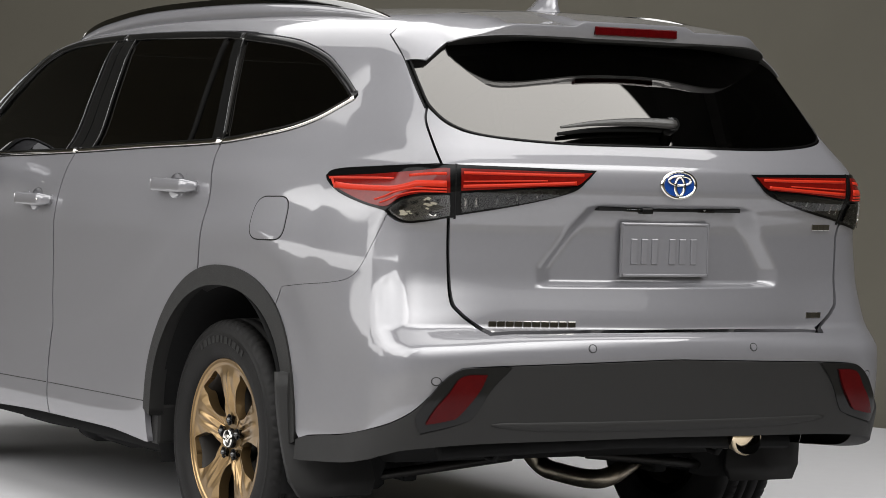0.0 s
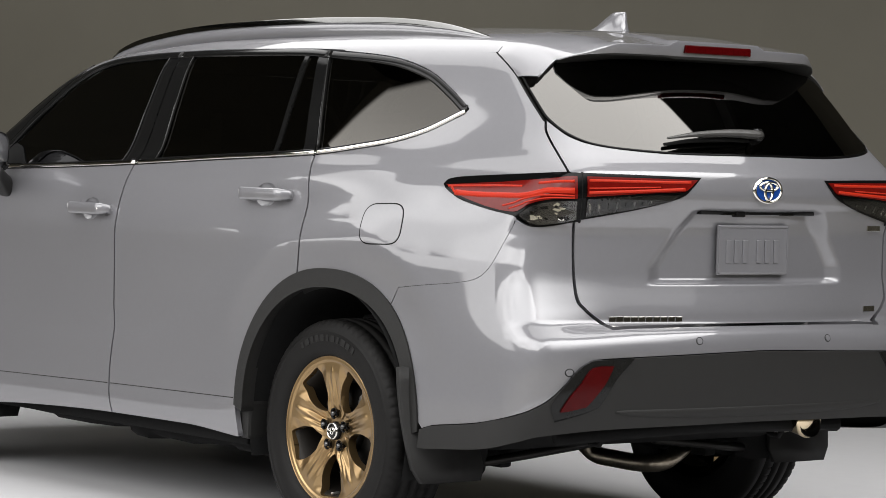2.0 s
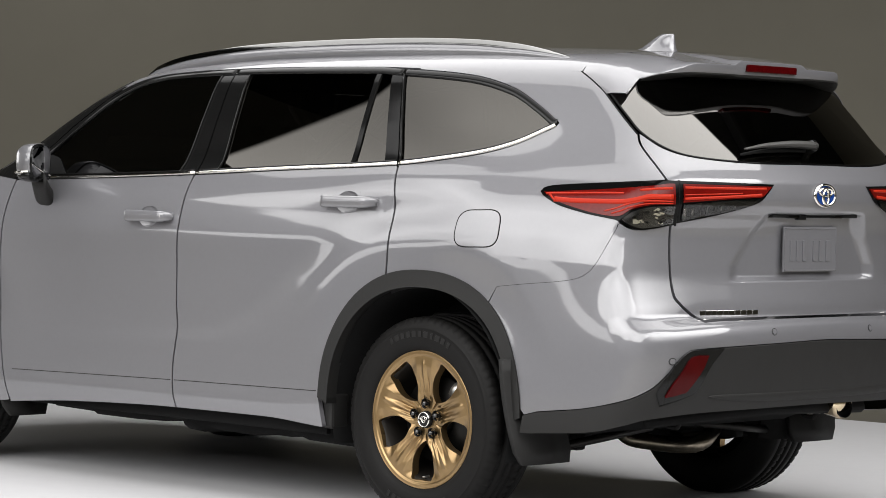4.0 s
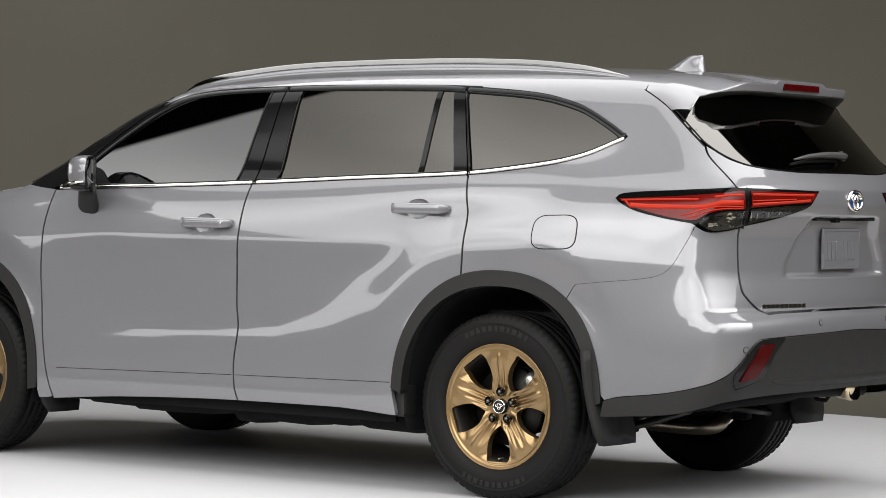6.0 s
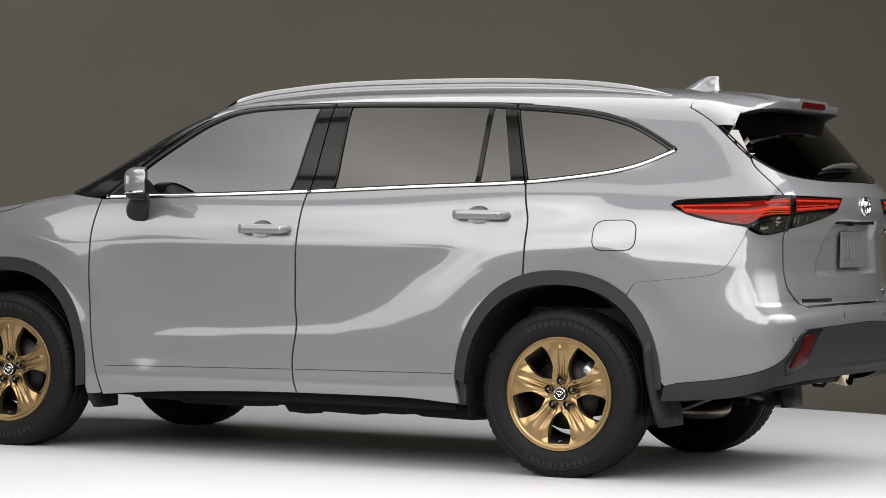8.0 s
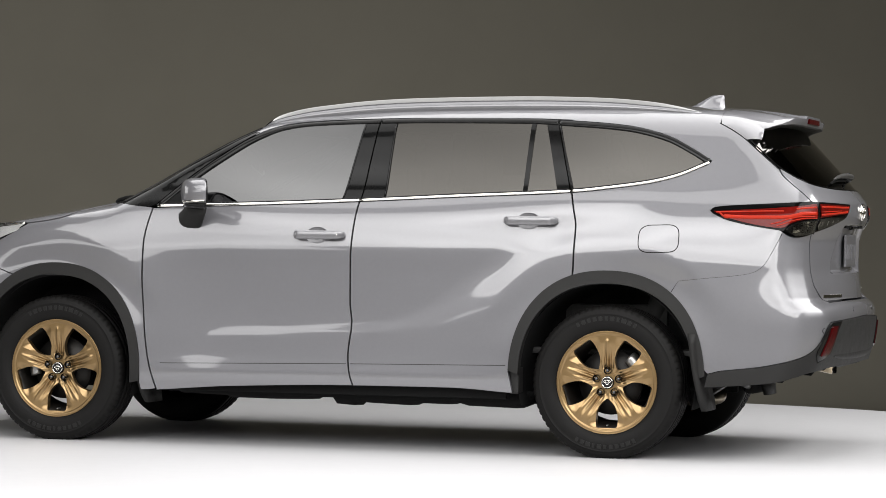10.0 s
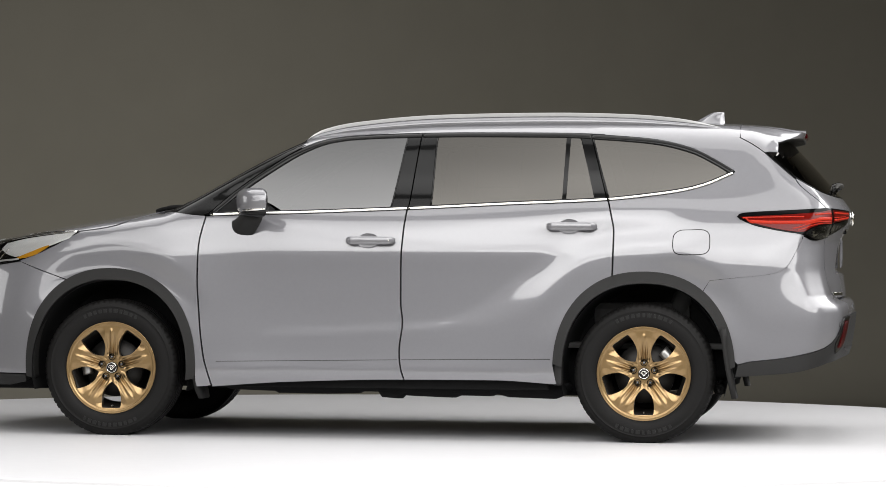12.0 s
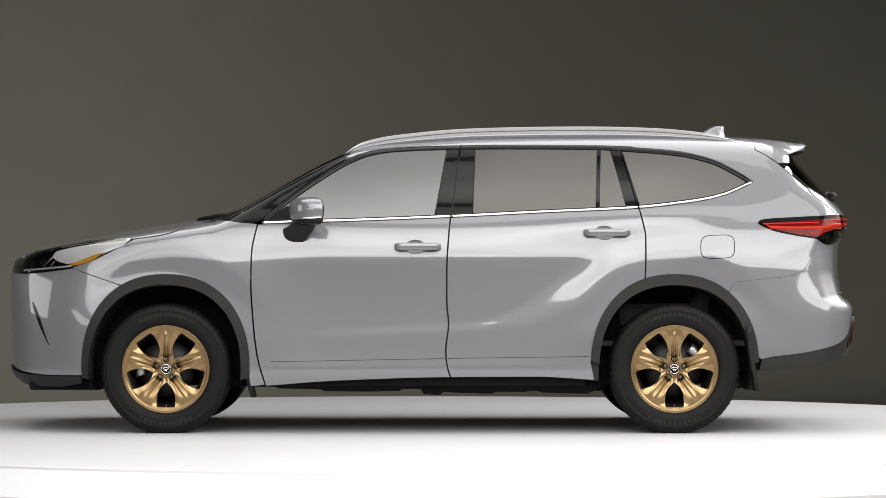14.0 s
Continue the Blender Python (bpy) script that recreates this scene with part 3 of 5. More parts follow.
rear_window = panel("rear_window", both_sides(half[1:-1]), on_rear, REAR_GLASS, tailgate, "dark tinted rear window glass", off=-.002, depth=.005, bend=screen_bend)
edge = spline([(0, 1.2955), (.150, 1.2955), (.278, 1.296), (.450, 1.310), (.534, 1.337), (.5905, 1.389), (.621, 1.446), (.657, 1.519), (.675, 1.555)], 8)
ribbon("glass_border", np.vstack([edge[::-1] * (-1, 1), edge[1:]]), on_rear, .0065, .0008, LAMP_BLACK, tailgate, "black border of the rear glass", sink=.002)
# roof and bonnet
xs = np.linspace(-.42, 1.905, 50)
edge = on_side(xs, ROOF_EDGE(xs))[:, :2]
d = join(edge, line([(1.904, -.60), (1.902, -.3), (1.901, 0), (1.902, .3), (1.904, .60)]), (edge * (1, -1))[::-1], spline([(-.42, .68), (-.475, .4), (-.50, 0), (-.475, -.4), (-.42, -.68)]))
roof = panel("roof", d, on_top, PAINT, car, "silver metallic roof panel", depth=.012)
hx = spline([(-2.30, .985), (-2.234, 1.012), (-1.898, 1.069), (-1.613, 1.090), (-1.407, 1.123), (-1.209, 1.203), (-1.15, 1.205)])
edge = on_side(hx[:, 0], hx[:, 1])[:, :2]
d = join(edge, spline([(-1.16, -.72), (-1.21, -.4), (-1.24, 0), (-1.21, .4), (-1.16, .72)]), (edge * (1, -1))[::-1], spline([(-2.30, .45), (-2.37, .25), (-2.39, 0), (-2.37, -.25), (-2.30, -.45)]))
panel("bonnet", d, on_top, PAINT, car, "silver metallic bonnet", off=.003)
# cowl and windscreen
d = join(line([(-1.235, -.40), (-1.18, -.74), (-1.02, -.78), (-1.10, -.4)]), line([(-1.11, 0), (-1.10, .4), (-1.02, .78), (-1.18, .74), (-1.235, .40), (-1.25, 0)]))
panel("cowl", d, on_top, CLAD, car, "black plastic windscreen cowl", off=.006)
wx = np.linspace(-1.09, -.45, 24)
wy = np.interp(wx, [-1.09, -.45], [.765, .66])
d = join(np.stack([wx, -wy], -1), spline([(-.445, -.66), (-.49, -.4), (-.515, 0), (-.49, .4), (-.445, .66)]), np.stack([wx, wy], -1)[::-1], spline([(-1.09, .765), (-1.11, .4), (-1.12, 0), (-1.11, -.4), (-1.09, -.765)]))
panel("windscreen", d, on_top, CLEARISH, car, "laminated windscreen glass", off=0.0, depth=.006)
# pillar beside the windscreen
d = join(along(WTOP, -.90, -.40, .012), line([(-.40, 1.556), (-.44, 1.553)]), spline([(-.46, 1.540), (-.60, 1.462), (-.80, 1.352), (-1.02, 1.225), (-1.08, 1.19)]), line([(-1.08, 1.19), (-.93, 1.178)]))
panel("windscreen_pillar", d, on_side, TRIM, car, "gloss black windscreen pillar", depth=.01, twin=True)
d = join(spline([(-.44, 1.556), (-.60, 1.466), (-.80, 1.356), (-1.02, 1.229), (-1.085, 1.192)]), spline([(-1.115, 1.195), (-1.06, 1.235), (-.80, 1.378), (-.60, 1.488), (-.46, 1.567)]))
# front bumper
half = join(line([(0, .90), (.25, .90)]), front_uv(spline([(-2.255, .893), (-2.1, .905), (-1.956, .924)])), front_uv([(-1.70, .833)]), front_uv(arch(-1.425, False, 119, 184, 26)),
            front_uv(line([(-1.90, .325), (-2.10, .323), (-2.20, .330)])), spline([(.30, .36), (.15, .37), (0, .37)]))
front_bumper = panel("front_bumper", both_sides(half[1:-1]), on_front, PAINT, car, "silver front bumper")
half = join(line([(0, .365), (.15, .365), (.30, .355)]), front_uv(line([(-2.20, .325), (-2.10, .318), (-1.90, .318)])), front_uv([(-1.895, .285)]), front_uv(line([(-2.0, .265), (-2.18, .262)])), line([(.30, .275), (0, .27)]))
panel("front_lip", both_sides(half[1:-1]), on_front, CLAD, car, "dark grey front bumper lip", off=.012, depth=.05)
d = front_uv(spline([(-2.20, .735), (-2.160, .665), (-2.115, .545), (-2.092, .490), (-2.116, .530), (-2.168, .635)], 6, True))
panel("air_slot", d, on_front, TRIM, front_bumper, "black vertical air slot", off=.002, depth=.004, cell=.012, twin=True)
half = join(line([(0, .905), (.25, .905)]), front_uv([(-2.262, .90), (-2.272, .965), (-2.235, 1.0)]), spline([(.30, 1.0), (.15, 1.0), (0, 1.0)]))
panel("grille", both_sides(half[1:-1]), on_front, TRIM, front_bumper, "black upper grille band", off=-.004)
# lower cladding of the rear bumper
CLAD_LOW = [(.89, .352), (.74, .372), (.66, .405), (.60, .430), (.46, .446), (.2, .452), (0, .455)]
half = join(spline([(0, .679), (.20, .672), (.401, .664), (.489, .658), (.512, .649), (.533, .628), (.555, .592), (.586, .547), (.615, .517), (.66, .487), (.75, .449), (.872, .425)]),
            rear_uv([(1.912, .410), (1.898, .352)]), spline(CLAD_LOW))
clad = panel("bumper_cladding", both_sides(half[1:-1]), on_rear, CLAD, car, "dark grey plastic lower rear bumper", off=.010, depth=.06)
# wheel-arch mouldings
for cx, a0, a1, name in ((1.425, 5, 174, "rear_arch_moulding"), (-1.425, -6, 186, "front_arch_moulding")):
    d = join(arch(cx, False, a0, a1, 50), arch(cx, True, a1 + 2, a0 - 2, 50))
    panel(name, d, on_side if cx < 0 else on_side, CLAD, car, "dark grey plastic wheel arch moulding", off=.007, depth=.05, cell=.02, twin=True)


# ---- side windows, trim and mouldings ----
def slanted(x_low, x_top, f_low=BELT, f_top=WTOP, low=.004, top=-.018, n=10):
    """A line across the window band, from belt to head."""
    z0, z1 = float(f_low(x_low)) + low, float(f_top(x_top)) + top
    return line([(x_low, z0), (x_top, z1)], n)


def glass_bend(p, n):
    """Side glass is one shallow barrel: it leans in a little more towards its head."""
    lean = np.radians(13.5 + 10.0 * (p[:, 2] - 1.22))
    yaw = np.arctan2(n[:, 0], -n[:, 1]) * .5
    yaw = np.clip(yaw, -.02, .05) - .020 * np.clip(p[:, 0] - 1.28, 0, .6)
    return np.stack([np.cos(lean) * np.sin(yaw), -np.cos(lean) * np.cos(yaw), np.sin(lean)], -1)


def pane(name, a, b, parent, mat, label, top=-.018):
    """Glass between two slanted lines, each (x at the belt, x at the head)."""
    d = join(slanted(*a, top=top), along(WTOP, a[1], b[1], top), slanted(*b, top=top)[::-1], along(BELT, b[0], a[0], .004))
    return panel(name, d, on_side, mat, parent, label, off=-.006, depth=.004, cell=.03, bend=glass_bend)


# front door glass: its head follows the sloping pillar
d = join(along(WTOP, -.79, .150, -.020, 50), slanted(.078, .150, top=-.020)[::-1], along(BELT, .078, -.79, .004))
panel("window_glass", d, on_side, CLEARISH, front_door, "lightly tinted front door glass", off=-.006, depth=.004, cell=.03, bend=glass_bend)
pane("window_glass", (.290, .306), (.986, .999), rear_door, PRIVACY, "dark privacy glass")
pane("fixed_glass", (1.008, 1.022), (1.160, 1.072), rear_door, PRIVACY, "small fixed privacy glass")
d = join(slanted(1.236, 1.138, top=-.020), along(WTOP, 1.138, 1.845, -.020, 40), line([(1.846, 1.425), (1.838, 1.412)], 2), along(BELT, 1.835, 1.236, .006, 40))


panel("quarter_glass", d, on_side, PRIVACY, quarter, "dark privacy quarter glass", off=-.006, depth=.004, cell=.03, bend=glass_bend)


def post(name, a, b, parent, label):
    d = join(slanted(*a, low=-.010, top=-.004), along(WTOP, a[1], b[1], -.004, 6), slanted(*b, low=-.010, top=-.004)[::-1], along(BELT, b[0], a[0], -.010, 6))
    return panel(name, d, on_side, TRIM, parent, label, off=-.001, depth=.012, cell=.03)


post("pillar_cover", (.078, .150), (.171, .222), front_door, "gloss black pillar cover")
post("pillar_cover", (.178, .229), (.290, .306), rear_door, "gloss black pillar cover")
post("pillar_cover", (1.160, 1.072), (1.222, 1.126), rear_door, "gloss black pillar cover")
post("division_bar", (.986, .999), (1.008, 1.022), rear_door, "black window division bar")
post("pillar_cover", (1.228, 1.131), (1.237, 1.139), quarter, "black window edge")
for x0, x1, dx in ((.082, .154, .004), (.294, .310, 0), (1.233, 1.136, 0)):
    ribbon("window_seal", slanted(x0, x1, top=-.016), on_side, .007, .004, TRIM, front_door if x0 < .2 else (rear_door if x0 < 1 else quarter), "")
# head moulding: black band over the panes
for x0, x1, owner in ((-.885, .222, front_door), (.230, 1.126, rear_door)):
    ribbon("head_moulding", along(WTOP, x0, x1, -.012, 60), on_side, .026, .005, TRIM, owner, "black window head moulding")
ribbon("head_moulding", np.vstack([along(WTOP, 1.132, 1.86, -.012, 40), [(1.874, 1.419)]]), on_side, .026, .005, TRIM, quarter, "black window head moulding")
# bright belt moulding
for x0, x1, owner in ((-.885, .169, front_door), (.176, 1.222, rear_door), (1.231, 1.872, quarter)):
    ribbon("belt_moulding", along(BELT, x0, x1, -.003, 50), on_side, .0125, .006, CHROME, owner, "bright chrome belt moulding")
    ribbon("belt_seal", along(BELT, x0 + .01, x1 - .01, .007, 50), on_side, .006, .003, TRIM, owner, "")
# black patch that stands in for the mirror's reflection in the door glass
d = join(along(BELT, -.865, -.60, .004, 8), spline([(-.60, 1.196), (-.64, 1.225), (-.69, 1.262), (-.735, 1.275)]), line([(-.75, 1.275), (-.865, 1.195)]))
panel("mirror_reflection", d, on_side, BLACK, front_door, "black patch for the dark door mirror reflection in the glass", off=0.0, depth=.01, cell=.02)
# black edge of the windscreen
d = spline([(-.40, 1.575), (-.60, 1.476), (-.80, 1.367), (-1.02, 1.241), (-1.09, 1.203)])
ribbon("windscreen_moulding", d, on_side, .022, .003, TRIM, car, "black windscreen edge moulding", twin=True)

# door line near the sill
ribbon("door_edge_line", along(curve1([(-.85, .402), (.15, .421)]), -.84, .135), on_side, .0028, .0006, CLAD, front_door, "")
ribbon("door_edge_line", along(curve1([(.15, .421), (.95, .432)]), .155, .94), on_side, .0028, .0006, CLAD, rear_door, "")

# fuel flap: dark joint and a proud lid
flap = spline([(1.572, 1.045), (1.579, 1.085), (1.609, 1.106), (1.665, 1.110), (1.728, 1.110), (1.758, 1.090), (1.763, 1.045), (1.758, 1.006), (1.731, .985), (1.665, .981), (1.605, .982), (1.577, 1.001)], 5, True)
ribbon("fuel_flap_joint", rear_uv(flap), on_rear, .0042, .0005, BLACK, quarter, "thin dark joint round the fuel flap", True)
mid = flap.mean(0)
panel("fuel_flap", rear_uv(mid + (flap - mid) * .972), on_rear, PAINT, quarter, "silver fuel filler flap", off=.0012, depth=.003)


def door_handle(x0, x1, z, owner, lock):
    """A pull bar over a shallow cup."""
    cup = handle_cup(x0, x1, z)
    mid = cup.mean(0)

    def bowl(q):
        r = np.hypot((q[:, 0] - mid[0]) / .058, (q[:, 1] - mid[1]) / .042)
        return -.024 * np.clip(1 - r * r, 0, 1) ** .7 - .001
    panel("handle_cup", mid + (cup - mid) * 1.06, on_side, PAINT, owner, "recessed cup behind the handle", off=bowl, depth=.002, cell=.006)
    a = np.arange(40) * 2 * np.pi / 40
    pad = np.stack([(x0 + x1) / 2 + (x1 - x0) / 2 * 1.03 * np.sign(np.cos(a)) * np.abs(np.cos(a)) ** .55, z + .023 * np.sign(np.sin(a)) * np.abs(np.sin(a)) ** .6], -1)
    for end in (-1, 1):
        cap = pad[(pad[:, 0] - mid[0]) * end > .060]
        panel("handle_base", cap, on_side, PAINT, owner, "", off=.004, depth=.006, cell=.02)
    rings = []
    for x in np.linspace(x0, x1, 25):
        t = (x - x0) / (x1 - x0)
        e = min(1, min(t, 1 - t) / .13)
        out = .004 + .034 * (1 - (1 - e) ** 2)
        hh = .0215 * (1 - .42 * (1 - e) ** 2) * (1.02 - .05 * t)
        p = on_side(np.array([x]), np.array([z]))[0]
        b = np.arange(14) * 2 * np.pi / 14
        th = .011
        rings.append([(x, p[1] - out + th * math.copysign(abs(math.cos(q)) ** .7, math.cos(q)) - .002, z + hh * math.copysign(abs(math.sin(q)) ** .6, math.sin(q))) for q in b])
    bar = loft("door_handle", rings, PAINT, owner, "silver pull handle")
    if lock:
        p = on_side(np.array([x1 - .03]), np.array([z]))[0]
        lathe("lock_button", [(.0, -.003), (.0055, -.002), (.007, .004)], CHROME, owner, "small chrome lock cover", 20, (x1 - .032, p[1] - .047, z))


door_handle(-.144, .118, 1.046, front_door, True)
door_handle(.914, 1.178, 1.125, rear_door, False)


def door_mirror():
    """A silver cap on a black foot, its glass towards the rear."""
    rings = []
    for x, k in ((-.705, .30), (-.698, .62), (-.683, .84), (-.655, .97), (-.625, 1.0), (-.597, 1.0), (-.588, .97)):
        ring = []
        for q in np.arange(28) * 2 * np.pi / 28:
            cy, cz = math.cos(q), math.sin(q)
            ry, rz = .098, .074
            y = -1.045 + ry * k * math.copysign(abs(cy) ** .6, cy)
            z = 1.246 + rz * k * math.copysign(abs(cz) ** .62, cz) * (1 - .10 * (cy < 0) * abs(cy)) + .010 * (1 - k)
            ring.append((x - .55 * (y + 1.045), y, z))
        rings.append(ring)
    head = loft("door_mirror", rings, PAINT, front_door, "silver door mirror on a black foot")
    inner = [[(p[0] + .0015, -1.045 + (p[1] + 1.045) * k, 1.246 + (p[2] - 1.246) * k) for p in rings[-1]] for k in (.93, .90)]
    loft("mirror_surround", [rings[-1], [(p[0] + .004, p[1], p[2]) for p in inner[0]]], TRIM, front_door, "black mirror surround", True, False)
    loft("mirror_glass", [[(p[0] - .002, p[1], p[2]) for p in inner[0]], [(p[0] + .0005, p[1], p[2]) for p in inner[1]]], MIRROR, front_door, "mirror glass")
    # bright strip and black underside
    under = []
    for x, k in ((-.690, .55), (-.675, .85), (-.630, 1.01), (-.597, 1.01), (-.588, .98)):
        under.append([(x - .55 * .100 * k * math.copysign(abs(math.cos(q)) ** .6, math.cos(q)), -1.045 + .100 * k * math.copysign(abs(math.cos(q)) ** .6, math.cos(q)), 1.196 + (.006 if math.sin(q) > 0 else .032 * k * math.sin(q))) for q in np.arange(20) * 2 * np.pi / 20])
    loft("mirror_underside", under, TRIM, front_door, "black lower half of the mirror")
    tube("mirror_strip", [(-.672, -1.085, 1.200), (-.640, -1.125, 1.2015), (-.595, -1.1425, 1.203), (-.545, -1.139, 1.205)], .006, CHROME, front_door, "bright indicator strip", 10)
    foot = []
    for t in np.linspace(0, 1, 8):
        x, y, z = -.715 + .085 * t, -.915 - .105 * t, 1.105 + .075 * t ** 1.3
        w, h = .062 - .012 * t, .048 - .016 * t
        foot.append([(x + w * math.copysign(abs(math.cos(q)) ** .7, math.cos(q)), y, z + h * math.copysign(abs(math.sin(q)) ** .7, math.sin(q)) - .010 * math.cos(q)) for q in np.arange(18) * 2 * np.pi / 18])
    loft("mirror_foot", foot, CLAD, front_door, "dark grey plastic mirror foot")


door_mirror()


# ---- wheels ----
def make_wheel(cx, cy):
    """A wheel with its near face towards -y, at the hub (cx, cy, .36)."""
    spot = np.array((cx, cy, .36))
    hub = lathe("wheel", [(.20, .09), (.212, .06), (.214, -.06), (.223, -.078), (.228, -.088), (.222, -.089), (.208, -.07), (.195, .0), (.19, .09)], BRONZE_SHADE, car, "five-spoke bronze alloy wheel with black tyre", 64, spot)
    R = .368

    def tread(j, a):
        cut = np.where((np.sin(a * 68) > .78), -.0035, 0.0)
        cut2 = np.where((np.sin(a * 68 + 1.5) > .80), -.005, 0.0)
        return {12: cut, 13: cut, 14: cut, 25: cut2, 26: cut2, 27: cut2}.get(j, 0 * a)
    pr = [(.238, -.090), (.2472, -.1035), (.2535, -.1115), (.270, -.1180), (.292, -.121), (.312, -.120), (.3235, -.1180), (.3255, -.1192), (.3280, -.1190), (.3300, -.1165), (.338, -.1155), (.345, -.112), (.352, -.108), (.360, -.100), (.365, -.088),
          (.366, -.066), (.358, -.064), (.358, -.056), (.367, -.054), (R, -.024), (.359, -.022), (.359, -.013), (R, -.011), (R, .011), (.359, .013), (.359, .022), (R, .024), (.367, .054), (.358, .056), (.358, .064), (.366, .066),
          (.364, .09), (.352, .108), (.33, .117), (.29, .121), (.25, .116), (.228, .10)]
    tyre = lathe("tyre", pr, RUBBER, hub, "black rubber tyre with raised sidewall lettering", 408, spot, tread)
    # raised lettering on the sidewall, as plain bars
    for at, count in ((90, 11), (270, 11)):
        for i in range(count):
            ang = radians(at + (i - (count - 1) / 2) * 5.4)
            if i % 4 == 3:
                width = .015
            else:
                width = .020
            m = Matrix.Translation(spot) @ Matrix.Rotation(-ang, 4, "Y") @ Matrix.Translation((.305, -.1215, 0))
            rounded_box("letter_bar", (0, 0, 0), (.021, .0022, width * (.7 + .5 * ((i * 7) % 5) / 4)), LETTER, hub, "", .0006, m, segs=1)
    # the face: one spoke and its share of rim and hub, five times
    def face_h(x, z):
        r, a = np.hypot(x, z), np.arctan2(x, z)
        dish = -.088 - .010 * ramp(.10, .20, r) + .012 * ramp(.10, .05, r)
        w = np.abs(a) * r
        g1 = np.exp(-((w - .0095 - .050 * (r - .06)) / .0066) ** 2) * ramp(.195, .070, r) * ramp(.056, .072, r)
        g2 = np.exp(-((w - .0215 - .110 * (r - .06)) / .0076) ** 2) * ramp(.190, .075, r) * ramp(.060, .080, r)
        slope = np.clip(w - .030 - .05 * (r - .06), 0, .03) * .30 * ramp(.225, .19, r)
        rib = np.exp(-(w / .007) ** 2) * ramp(.215, .19, r) * ramp(.06, .09, r)
        flange = ramp(.2250, .2335, r)
        return dish + .013 * g1 + .007 * g2 + slope - .003 * rib - .0040 * flange
    win_r0, win_r1, half_w = .082, .214, radians(36 - 14.5)

    def rp(r, a):
        return (r * math.sin(a), r * math.cos(a))
    e = radians(36)
    right = spline([rp(.2160, e), rp(.2195, radians(25.5)), rp(.2165, radians(22.6)), rp(.200, radians(20.6)), rp(.180, radians(18.9)), rp(.157, radians(17.2)), rp(.135, radians(16.8)), rp(.117, radians(17.8)), rp(.098, radians(22.5)), rp(.086, radians(28)), rp(.0785, radians(33)), rp(.0775, e)], 5)
    outer = np.array([rp(.2425, a) for a in np.linspace(-e, e, 26)])
    inner = np.array([rp(.030, a) for a in np.linspace(e, -e, 10)])
    left = right[::-1] * (-1, 1)
    d = join(outer, right, inner, left)
    if area2(d) < 0:
        d = d[::-1]
    uv, faces = tile(d, .0028)
    V, F, N = [], [], []
    for s in range(5):
        ang = s * radians(72)
        c, sn = math.cos(ang), math.sin(ang)

        def put(q, back=0.0):
            h = face_h(q[:, 0], q[:, 1]) + back
            return np.stack([q[:, 0] * c + q[:, 1] * sn, h, -q[:, 0] * sn + q[:, 1] * c], -1)
        e1 = 1e-4
        g = np.stack([(face_h(uv[:, 0] + e1, uv[:, 1]) - face_h(uv[:, 0] - e1, uv[:, 1])) / 2 / e1, (face_h(uv[:, 0], uv[:, 1] + e1) - face_h(uv[:, 0], uv[:, 1] - e1)) / 2 / e1], -1)
        n = np.stack([g[:, 0] * c + g[:, 1] * sn, -np.ones(len(g)), -g[:, 0] * sn + g[:, 1] * c], -1)
        n /= np.linalg.norm(n, axis=1, keepdims=True)
        base = len(V) and sum(len(v) for v in V)
        p = put(uv)
        rim0, rim1 = put(d), put(d * .985, .032)
        V += [p, rim0, rim1]
        N += [n, np.zeros((2 * len(d), 3))]
        k = len(d)
        F += [[base + i for i in f] for f in faces]
        F += [[base + len(p) + i, base + len(p) + k + i, base + len(p) + k + (i + 1) % k, base + len(p) + (i + 1) % k] for i in range(k)]
    part("rim", np.vstack(V) + spot, F, BRONZE, hub, "bronze five-spoke alloy rim face", np.vstack(N))
    lathe("rim_flange", [(.2412, -.1000), (.2422, -.1035), (.2445, -.1040), (.2462, -.1015), (.2455, -.094), (.228, -.088)], BRONZE, hub, "", 96, spot)
    lathe("hub_cap", [(.0, -.094), (.022, -.0935), (.029, -.0905), (.031, -.085), (.031, -.06)], TRIM, hub, "black hub cap with chrome emblem ring", 40, spot)
    lathe("emblem_ring", [(.0235, -.0925), (.0245, -.0955), (.0265, -.0955), (.028, -.0915)], CHROME, hub, "", 40, spot)
    for w, h, dz in ((.0075, .011, 0), (.0165, .0065, .004)):
        a = np.arange(28) * 2 * np.pi / 28
        ring = [np.stack([(w + o) * np.cos(a), np.full(28, y), (h + o) * np.sin(a) + dz], -1) + spot for o, y in ((-.0016, -.0935), (-.0010, -.0958), (.0010, -.0958), (.0016, -.0935))]
        loft("emblem_oval", ring, CHROME, hub, "", True, False)
    for s in range(5):
        ang = radians(90 + 72 * s)
        at = spot + np.array([.057 * math.cos(ang), 0, .057 * math.sin(ang)])
        lathe("lug_well", [(.0185, -.0875), (.0170, -.0885), (.0145, -.080), (.0135, -.060)], LAMP_BLACK, hub, "", 20, at)
        lathe("lug_nut", [(.0, -.097), (.006, -.0965), (.0088, -.093), (.0092, -.085), (.0105, -.06)], NUT, hub, "", 6, at)
    lathe("brake_disc", [(.05, -.020), (.155, -.020), (.157, -.012), (.157, .0), (.05, .004)], IRON, hub, "grey cast iron brake disc", 64, spot)
    lathe("brake_hat", [(.0, -.055), (.06, -.053), (.075, -.048), (.078, -.02)], IRON, hub, "", 40, spot)
    # caliper: ahead on the rear axle's rear upper side, or behind the front axle
    rows = []
    for a in np.linspace(-.36, .36, 9):
        rr = [(.122, -.046), (.150, -.052), (.172, -.044), (.180, -.02), (.178, .02), (.12, .02)]
        base = (.55 if cx > 0 else 3.05)
        rows.append([spot + np.array([r * math.cos(base + a), y, r * math.sin(base + a)]) for r, y in rr])
